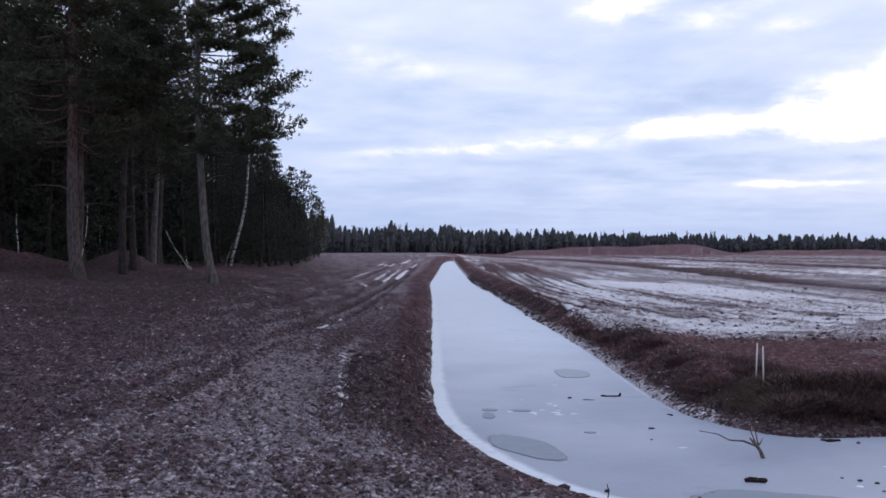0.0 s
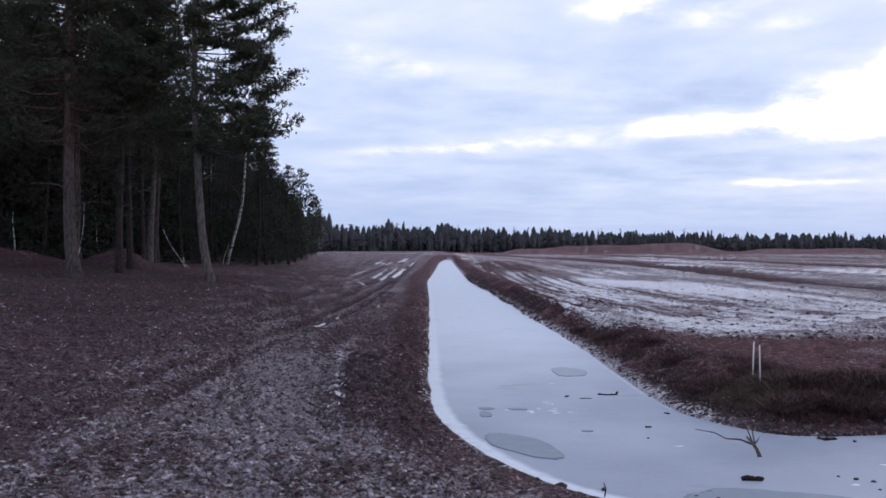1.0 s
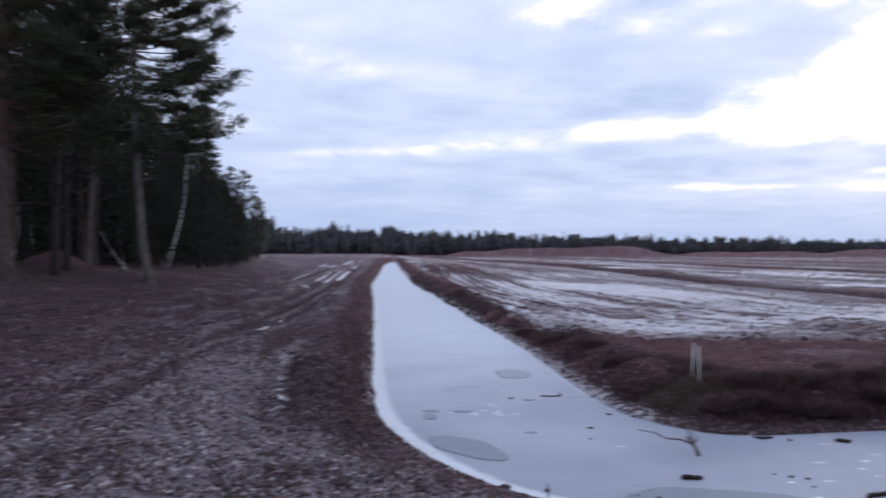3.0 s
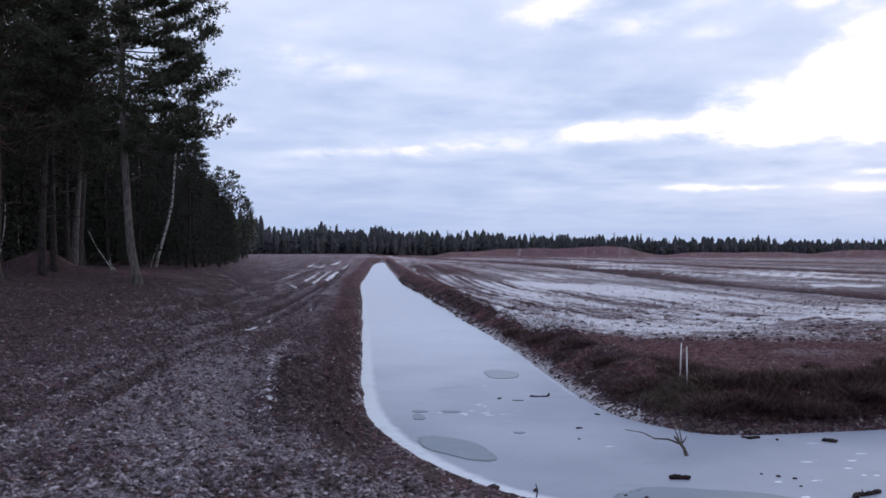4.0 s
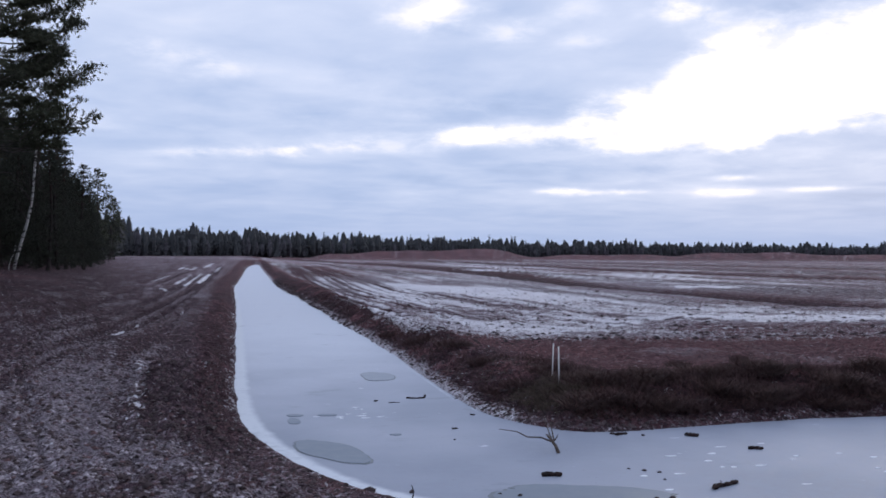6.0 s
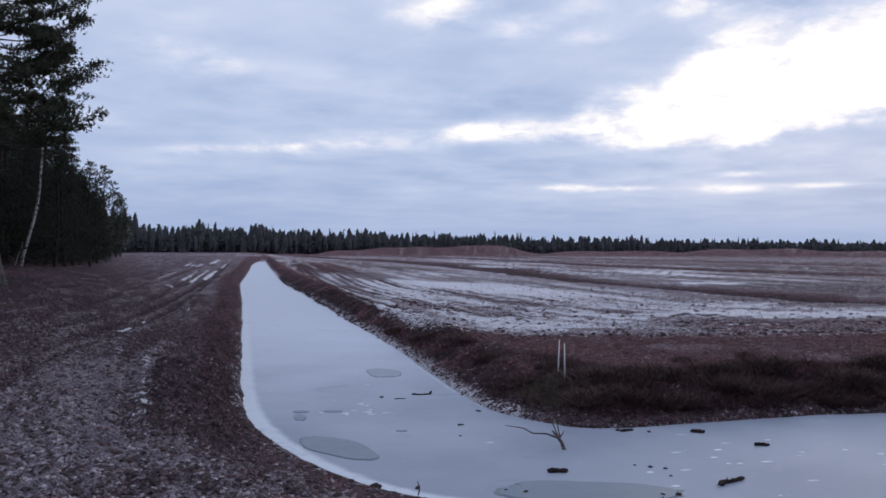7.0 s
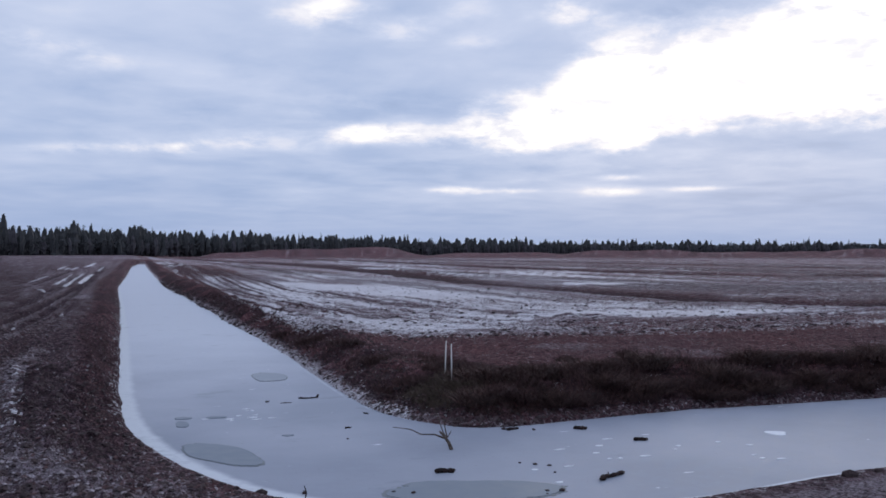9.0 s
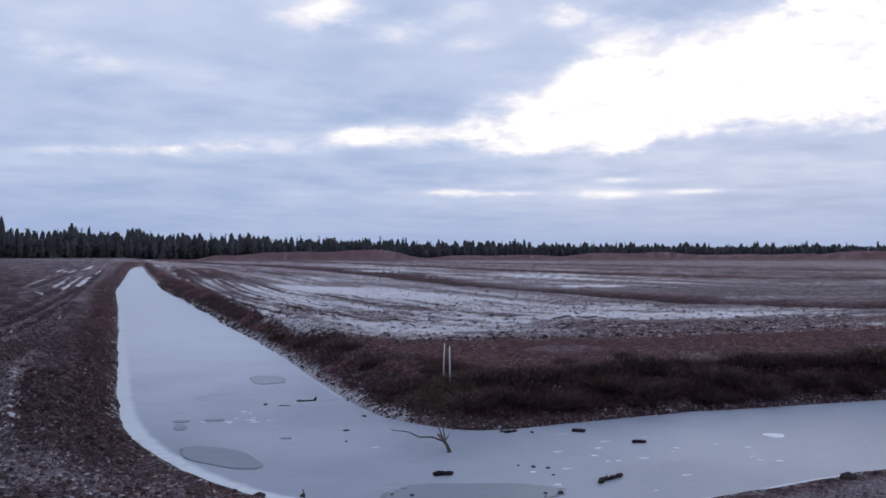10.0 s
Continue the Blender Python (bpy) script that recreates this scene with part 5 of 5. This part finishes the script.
make_log(2.70, 7.92, 0.19, 0.024, -0.3, "short dark red-brown wood chunk lying on the ice", seed=1)
make_log(5.14, 8.60, 0.15, 0.022, -0.3, "short dark wood block lying on the ice", seed=2)
make_log(4.06, 7.28, 0.42, 0.024, 0.62, "rough dark broken log lying on the ice", seed=3)
make_log(4.82, 9.37, 0.15, 0.022, -0.6, "small dark stick lying on the ice", seed=4)
make_log(2.30, 12.6, 0.27, 0.014, -0.1, "dark stick with a raised knot on the ice", knob=True, seed=5)
make_log(4.08, 9.60, 0.18, 0.018, 0.1, "dark twig frozen in at the bank's foot", seed=6)
make_log(2.34, 10.3, 0.07, 0.011, 0.0, "small wood chip lying on the ice", seed=7)
make_log(1.72, 12.45, 0.05, 0.012, 0.3, "small dark wood chip lying on the ice", seed=8)
make_log(1.95, 12.3, 0.16, 0.006, 0.1, "thin twig lying on the ice", seed=9)
make_log(2.76, 11.15, 0.08, 0.011, -0.8, "small twig by the bank's foot", seed=10)


def dead_branch():
    ob = thing("dead_branch", "forked dead branch frozen into the ice", "branch", at=(3.07, 8.86, ICE_Z))
    p = Pile()
    p.rod([(0.01, -0.03, 0.0), (0.0, 0.02, 0.06), (-0.03, 0.08, 0.12), (-0.06, 0.14, 0.16)], (0.020, 0.017, 0.014, 0.010), 8)
    butt = part("butt", p.mesh("butt", WOOD_DRY), ob)
    for pts, r0 in (([(-0.03, 0.08, 0.10), (-0.10, 0.2, 0.12), (-0.2, 0.34, 0.10), (-0.27, 0.5, 0.13), (-0.40, 0.72, 0.12)], 0.018), ([(-0.02, 0.06, 0.1), (-0.06, 0.1, 0.22), (-0.10, 0.14, 0.38)], 0.013), ([(-0.0, 0.08, 0.1), (0.02, 0.2, 0.18), (0.03, 0.28, 0.27)], 0.014), ([(-0.02, 0.06, 0.09), (0.02, 0.06, 0.14), (0.045, 0.08, 0.17)], 0.014)):
        q = Pile()
        q.rod(pts, np.linspace(0.6 * r0, 0.22 * r0, len(pts)), 6)
        part("twig", q.mesh("twig", WOOD_DRY), butt)


dead_branch()


def ice_patch(x, y, a, b, turn, seed, label, mat=None):
    """A patch where water came up and froze again, with a darker line round it."""
    r = np.random.default_rng(seed)
    ob = thing("refrozen_patch", label, "ice patch", at=(x, y, ICE_Z), turn=turn)
    th = np.linspace(0, 2 * np.pi, 72, endpoint=False)
    ph = r.uniform(0, 6.28, 5)
    k = 1 + sum(0.09 / (i + 1) * np.sin((i + 2) * th + ph[i]) for i in range(5)) + 0.02 * r.normal(0, 1, 72)
    ring = np.stack([a * k * np.cos(th), b * k * np.sin(th)], -1)

    def disc(scale, z, mat, nm):
        n = len(ring)
        v = np.vstack([np.column_stack([ring * scale, np.full(n, z)]), np.column_stack([ring * scale * 1.0, np.full(n, -0.02)]), [[0, 0, z]]])
        j = np.arange(n)
        q = (j + 1) % n
        return mesh_np(nm, v, np.vstack([np.stack([j, q, np.full(n, 2 * n)], -1), np.stack([j, j + n, q + n], -1), np.stack([j, q + n, q], -1)]), mat)
    if b > 0.3:
        part("edge", disc(1.03, 0.003, WET_EDGE, "edge"), ob)
    part("surface", disc(0.975, 0.0065, mat or WET, "surface"), ob)


ice_patch(0.84, 9.38, 0.27, 0.64, 0.33, 1, "dark grey refrozen patch with a thin edge in the ice")
ice_patch(2.10, 15.0, 0.25, 0.60, 0.0, 2, "oval pale refrozen patch with a thin grey edge in the ice", WET_PALE)
ice_patch(0.55, 11.15, 0.08, 0.2, 0.1, 4, "small faint grey patch in the ice")
ice_patch(0.58, 11.55, 0.10, 0.09, 0.1, 6, "small smudge of grey wet ice")
ice_patch(0.98, 11.5, 0.13, 0.07, 0.0, 7, "small smudge of grey wet ice with snow streaks beside it")
ice_patch(1.62, 10.1, 0.06, 0.05, 0.0, 8, "tiny grey refrozen spot in the ice")
ice_patch(2.72, 7.24, 0.72, 0.36, -0.33, 3, "large grey wet patch near the shore")


def white_patch(x, y, a, b, seed):
    r = np.random.default_rng(seed)
    th = np.linspace(0, 2 * np.pi, 28, endpoint=False)
    k = 1 + 0.12 * np.sin(3 * th + seed) + 0.06 * r.normal(0, 1, 28)
    v = np.vstack([np.column_stack([a * k * np.cos(th), b * k * np.sin(th), np.full(28, -0.01)]), np.column_stack([0.9 * a * k * np.cos(th), 0.9 * b * k * np.sin(th), np.full(28, 0.005)]), [[0, 0, 0.007]]])
    j = np.arange(28)
    q = (j + 1) % 28
    f = np.vstack([np.stack([j, q, q + 28], -1), np.stack([j, q + 28, j + 28], -1), np.stack([j + 28, q + 28, np.full(28, 56)], -1)])
    ob = new("snow_patch", mesh_np("snow_patch", v, f, SNOW))
    ob.location = (x, y, ICE_Z)
    tagged(ob, "small flat white snow patch on the ice", "snow", "snow patches")


white_patch(6.77, 8.46, 0.12, 0.13, 1)
r = np.random.default_rng(12)
for i, (cx, cy, n, sx, sy) in enumerate(((1.25, 11.4, 9, 0.22, 0.12), (4.3, 8.2, 9, 0.5, 0.5), (5.4, 8.0, 8, 0.7, 0.35), (1.45, 11.9, 3, 0.2, 0.2))):
    for k in range(n):
        white_patch(cx + r.normal(0, sx), cy + r.normal(0, sy), r.uniform(0.02, 0.07), r.uniform(0.012, 0.03), 10 * i + k)


def scatter_lumps():
    """Crumbs of peat on the ice near the shores."""
    r = np.random.default_rng(4)
    kinds = [lumpy(i, (1, 0.8, 0.7), PEAT, "peat_lump", 0.35, 1) for i in range(3)]
    spots = [(3.61, 7.95), (3.72, 7.86), (3.42, 6.99), (2.2, 9.7), (1.36, 7.62), (3.30, 7.02), (3.5, 8.05), (3.65, 7.6), (4.3, 9.5), (1.02, 7.72), (4.0, 9.65), (5.95, 6.46), (6.3, 6.52), (3.43, 6.99), (3.26, 6.93), (2.22, 7.32), (2.07, 7.41)]
    sizes = [0.022, 0.02, 0.03, 0.015, 0.03, 0.022, 0.014, 0.014, 0.025, 0.05, 0.03, 0.07, 0.04, 0.03, 0.016, 0.026, 0.018]
    for (x, y), s in zip(spots, sizes):
        ob = new("peat_lump", kinds[r.integers(3)])
        z = max(ICE_Z, height_at(x, y))
        ob.matrix_basis = Matrix.Translation((x, y, z + 0.2 * s)) @ Matrix.Rotation(r.uniform(0, 6), 4, "Z") @ Matrix.Diagonal((1.2 * s, s, 0.95 * s, 1))
        tagged(ob, "dark lump of peat lying at the ditch", "peat lump", "peat lumps")


scatter_lumps()


def leaning_birch(x, y, lean, tall, seed, r=0.022):
    """A thin dead birch pole leaning in the wood."""
    ob = thing("birch_pole", "thin white dead birch pole leaning in the wood", "tree", "birch poles", at=(x, y, height_at(x, y) - 0.05))
    t = np.linspace(0, 1, 8)
    p = Pile()
    p.rod(np.stack([lean * t + 0.04 * np.sin(t * 6 + seed), 0.1 * t, tall * t], -1), r * (1 - 0.5 * t), 7)
    part("stem", p.mesh("stem", BIRCH), ob)


leaning_birch(-11.1, 40.0, -1.05, 1.75, 1)
leaning_birch(-11.05, 40.3, -0.35, 0.6, 2)
leaning_birch(-11.9, 50.2, 0.3, 1.3, 3)
leaning_birch(-10.44, 26.35, 0.20, 2.3, 4, 0.013)
leaning_birch(-14.15, 40.4, -0.06, 4.2, 5, 0.035)
leaning_birch(-17.0, 36.6, -0.05, 2.0, 6, 0.03)
leaning_birch(-16.4, 44.0, -0.1, 1.9, 7)


def shore_twig():
    ob = thing("twig", "thin dark twig sticking up at the shore", "twig", at=(1.33, 7.42, ICE_Z))
    p = Pile()
    p.rod([(0, 0, 0), (0.01, 0.0, 0.06), (-0.005, 0.01, 0.11)], (0.006, 0.005, 0.004), 5)
    part("stem", p.mesh("stem", WOOD_WET), ob)


shore_twig()


def clods():
    """Loose crumbs of peat strewn over the track and the spoil: dark, reddish and frosted."""
    rng = np.random.default_rng(23)
    knob = np.array([(1, 0, 0), (0, 1, 0), (-1, 0, 0), (0, -1, 0), (0.1, 0, 0.8), (0.6, 0.6, 0.4), (-0.6, 0.6, 0.4), (-0.6, -0.6, 0.4), (0.6, -0.6, 0.4)])
    tris = np.array([(0, 5, 4), (5, 1, 4), (1, 6, 4), (6, 2, 4), (2, 7, 4), (7, 3, 4), (3, 8, 4), (8, 0, 4), (0, 1, 5), (1, 2, 6), (2, 3, 7), (3, 0, 8)])
    for mat, count, frosty, label in ((PEAT, 26000, 0, "dark crumbs of peat strewn over the rutted track"), (PEAT_RED, 18000, 1, "reddish crumbs of peat strewn over the rutted track"), (PEAT_PALE, 26000, 2, "frost-covered crumbs of peat strewn over the track")):
        y = 3.8 + 22 * rng.random(count * 3) ** 1.45
        x = rng.uniform(-0.56, 0.30, count * 3) * (y + 1.0)
        z, marks, d = land(x, y)
        spoil = (x > -1.3) & (x < -0.3) & (y > 8) & (y < 14)
        chance = (np.where(spoil, 1.5, 0.55), 0.25 + 0.5 * marks["red"], 0.05 + 0.9 * marks["pale"])[frosty]
        ok = (d > 0.12) & (x < 4) & (rng.random(len(x)) < chance)
        x, y, z = x[ok][:count], y[ok][:count], z[ok][:count]
        n = len(x)
        s = 0.007 + (0.030, 0.024, 0.018)[frosty] * rng.random(n) ** 2.6
        th = rng.uniform(0, 6.28, n)
        b = knob[None] * (1 + 0.6 * (rng.random((n, 9, 1)) - 0.5)) * np.stack([s * rng.uniform(0.8, 1.7, n), s, s * rng.uniform(0.6, 1.25, n)], -1)[:, None]
        bx = b[..., 0] * np.cos(th)[:, None] - b[..., 1] * np.sin(th)[:, None]
        by = b[..., 0] * np.sin(th)[:, None] + b[..., 1] * np.cos(th)[:, None]
        v = np.stack([bx + x[:, None], by + y[:, None], b[..., 2] + (z - 0.003)[:, None]], -1).reshape(-1, 3)
        f = (tris[None] + (np.arange(n) * 9)[:, None, None]).reshape(-1, 3)
        tagged(new("peat_crumbs", mesh_np("peat_crumbs", v, f, mat)), label, "peat crumbs", kind="stuff")


clods()


def field_clods():
    """Dark lumps that stand out of the snow on the near field."""
    rng = np.random.default_rng(29)
    n = 5200
    y = 16 + 26 * rng.random(n) ** 1.6
    x = 3.4 + (0.9 * y - 3) * rng.random(n)
    z, marks, d = land(x, y)
    oct8 = np.array([(1, 0, 0), (0, 1, 0), (-1, 0, 0), (0, -1, 0), (0.1, 0, 0.8), (0.6, 0.6, 0.3), (-0.6, 0.6, 0.3), (-0.6, -0.6, 0.3), (0.6, -0.6, 0.3)])
    tris = np.array([(0, 5, 4), (5, 1, 4), (1, 6, 4), (6, 2, 4), (2, 7, 4), (7, 3, 4), (3, 8, 4), (8, 0, 4), (0, 1, 5), (1, 2, 6), (2, 3, 7), (3, 0, 8)])
    s = 0.012 + 0.045 * rng.random(n) ** 5
    b = oct8[None] * (1 + 0.5 * (rng.random((n, 9, 1)) - 0.5)) * s[:, None, None]
    th = rng.uniform(0, 6.28, n)[:, None]
    v = np.stack([b[..., 0] * np.cos(th) * 1.5 - b[..., 1] * np.sin(th) + x[:, None], b[..., 0] * np.sin(th) * 1.5 + b[..., 1] * np.cos(th) + y[:, None], b[..., 2] + z[:, None] - 0.004], -1).reshape(-1, 3)
    f = (tris[None] + (np.arange(n) * 9)[:, None, None]).reshape(-1, 3)
    tagged(new("field_clods", mesh_np("field_clods", v, f, PEAT)), "dark peat clods standing out of the thin snow", "peat clods", kind="stuff")


field_clods()


def bank_clods():
    """Broken lumps of peat along the foot and the lip of the far banks."""
    rng = np.random.default_rng(33)
    n = 9000
    k = rng.integers(0, len(SHORE_OUT) - 1, n)
    t = rng.random((n, 1))
    at = SHORE_OUT[k] * (1 - t) + SHORE_OUT[k + 1] * t + rng.normal(0, 0.25, (n, 2))
    x, y = at[:, 0], at[:, 1]
    z, marks, d = land(x, y)
    keep = (d > 0.02) & (d < 0.45) & (y < 70) & (x < 22)
    x, y, z = x[keep], y[keep], z[keep]
    n = len(x)
    knob = np.array([(1, 0, 0), (0, 1, 0), (-1, 0, 0), (0, -1, 0), (0.1, 0, 0.8), (0.6, 0.6, 0.4), (-0.6, 0.6, 0.4), (-0.6, -0.6, 0.4), (0.6, -0.6, 0.4)])
    tris = np.array([(0, 5, 4), (5, 1, 4), (1, 6, 4), (6, 2, 4), (2, 7, 4), (7, 3, 4), (3, 8, 4), (8, 0, 4), (0, 1, 5), (1, 2, 6), (2, 3, 7), (3, 0, 8)])
    s = (0.010 + 0.030 * rng.random(n) ** 3) * (1 + 2.2 * sstep(y, 15, 40))
    v = knob[None] * (1 + 0.8 * (rng.random((n, 9, 3)) - 0.5)) * np.stack([s, s, 0.9 * s], -1)[:, None] + np.stack([x, y, z - 0.01], -1)[:, None]
    f = (tris[None] + (np.arange(n) * 9)[:, None, None]).reshape(-1, 3)
    tagged(new("bank_clods", mesh_np("bank_clods", v.reshape(-1, 3), f, PEAT)), "dark broken peat clods along the foot of the bank", "peat clods", kind="stuff")


bank_clods()


# ---------------------------------------------------------------- plants on the banks
def blades_at(rng, x, y, z, tall, wide, lean=0.5):
    n = len(x)
    c = np.stack([x, y, z], -1)
    th = rng.uniform(0, 6.28, n)
    side = np.stack([np.cos(th), np.sin(th), np.zeros(n)], -1) * wide[:, None]
    up = np.stack([rng.normal(0, lean, n), rng.normal(0, lean, n), np.ones(n)], -1) * tall[:, None]
    v = np.stack([c - side, c + side, c + up], 1).reshape(-1, 3)
    return v, np.arange(3 * n).reshape(-1, 3)


def bank_grass():
    rng = np.random.default_rng(14)
    # along the far banks of both ditches
    x = np.concatenate([rng.uniform(2.4, 5.0, 60000), rng.uniform(3.0, 16, 110000)])
    y = np.concatenate([10 + 30 * rng.random(60000) ** 1.6, rng.uniform(9.5, 12.6, 110000)])
    z, marks, d = land(x, y)
    clump = fbm(x * 1.6, y * 1.6, 15, 3)
    keep = (d > np.where((y > 10.5) & (x < 4.2), 0.30, 0.26)) & (d < np.where((y > 14) & (x < 5), 0.75, 1.7)) & (clump + rng.normal(0, 0.1, len(x)) > np.where(x < 4.2, 0.51 + 0.12 * np.abs(d - 0.7), 0.34 + 0.14 * np.maximum(0, d - 0.6)))
    x, y, z, d = x[keep], y[keep], z[keep], d[keep]
    tall = rng.uniform(0.03, 0.12, len(x)) * (0.3 + 1.3 * clump[keep])
    v, f = blades_at(rng, x, y, z - 0.01, tall, np.full(len(x), 0.006), 0.6)
    tagged(new("bank_heather", mesh_np("bank_heather", v, f, HEATH)), "dark brown dry heather covering the ditch bank", "heather", kind="stuff")
    x = np.concatenate([rng.normal(3.75, 0.45, 9000), rng.uniform(2.6, 9.0, 5000)])
    y = np.concatenate([rng.normal(10.9, 0.28, 9000), rng.uniform(10.0, 14.0, 5000)])
    z, marks, d = land(x, y)
    keep = (d > 0.3) & (d < 1.5)
    v, f = blades_at(rng, x[keep], y[keep], z[keep] - 0.01, rng.uniform(0.03, 0.09, keep.sum()), np.full(keep.sum(), 0.004), 0.8)
    tagged(new("bank_grass", mesh_np("bank_grass", v, f, MOSSY)), "short olive mossy grass on the bank's corner", "grass", kind="stuff")
    # the ditch side nearest the track
    x, y = rng.uniform(-1.2, 1.6, 26000), 6.6 + 40 * rng.random(26000) ** 1.7
    z, marks, d = land(x, y)
    keep = (d > 0.02) & (d < 0.40) & (fbm(x * 2, y * 2, 16, 3) > 0.47) & (y > 14)
    v, f = blades_at(rng, x[keep], y[keep], z[keep] - 0.01, rng.uniform(0.02, 0.07, keep.sum()), np.full(keep.sum(), 0.004), 0.8)
    tagged(new("bank_stubble", mesh_np("bank_stubble", v, f, HEATH)), "short dead stubble on the ditch's edge", "grass", kind="stuff")


bank_grass()


def shrub(x, y, wide, tall, seed, n=900, label="low dark brown heather bush on the bank", mat=None):
    r = np.random.default_rng(seed)
    ob = thing("heather_bush", label, "bush", "bank bushes", at=(x, y, height_at(x, y) - 0.02))
    th, rr = r.uniform(0, 6.28, n), np.sqrt(r.random(n)) * wide
    hh = tall * (1 - (rr / wide) ** 2) * r.uniform(0.4, 1.0, n)
    v, f = blades_at(r, rr * np.cos(th), rr * np.sin(th), hh * 0.6, np.full(n, 0.15 if mat else 0.09) * r.uniform(0.5, 1.3, n), np.full(n, 0.006), 1.3 if mat else 0.8)
    part("foliage", mesh_np("foliage", v, f, mat or HEATH), ob)
    p = Pile()
    for k in range(14):
        a, q = r.uniform(0, 6.28), r.uniform(0.3, 0.9)
        p.rod([(0.1 * wide * math.cos(a), 0.1 * wide * math.sin(a), 0), (0.5 * q * wide * math.cos(a), 0.5 * q * wide * math.sin(a), 0.5 * tall), (q * wide * math.cos(a), q * wide * math.sin(a), 0.85 * tall)], (0.007, 0.005, 0.003), 4)
    tagged(part("twigwork", p.mesh("twigwork", TWIGS), ob), kind="stuff")
    return ob


shrub(3.30, 18.3, 0.24, 0.20, 1)
shrub(3.16, 20.6, 0.24, 0.18, 2)
shrub(4.10, 11.95, 0.36, 0.16, 3, 1500)
shrub(4.5, 11.9, 0.30, 0.14, 4)
shrub(6.1, 12.3, 0.16, 0.05, 5, 500)
shrub(7.2, 12.5, 0.12, 0.07, 6, 400)
shrub(7.1, 12.0, 0.13, 0.07, 7, 400)
# hummocks along the lip of the far banks
hum = np.random.default_rng(61)
for k in range(26):
    bx = 4.3 + 0.42 * k + hum.uniform(-0.15, 0.15)
    shrub(bx, 10.75 + hum.uniform(-0.2, 0.45), hum.uniform(0.26, 0.46), hum.uniform(0.09, 0.18), 100 + k, 1000, *(("dark heather hummock hanging over the bank's lip", None) if k % 2 else ("brown tussock of bent dead grass on the bank's lip", BENT)))
for k in range(4):
    by = 11.4 + 2.1 * k + hum.uniform(-0.2, 0.2)
    shrub(3.35 + hum.uniform(-0.1, 0.25), by, hum.uniform(0.2, 0.34), hum.uniform(0.07, 0.14), 140 + k, 700, "dark heather hummock hanging over the bank's lip")
# tussocks down the face of the cross ditch's bank
for k in range(44):
    bx = 4.0 + 0.27 * k + hum.uniform(-0.12, 0.12)
    shrub(bx, 10.28 + hum.uniform(-0.05, 0.28), hum.uniform(0.16, 0.30), hum.uniform(0.06, 0.15), 200 + k, 650, *(("dark heather clump drooping down the bank's face", None) if k % 3 else ("brown tussock of dead grass drooping down the bank's face", BENT)))
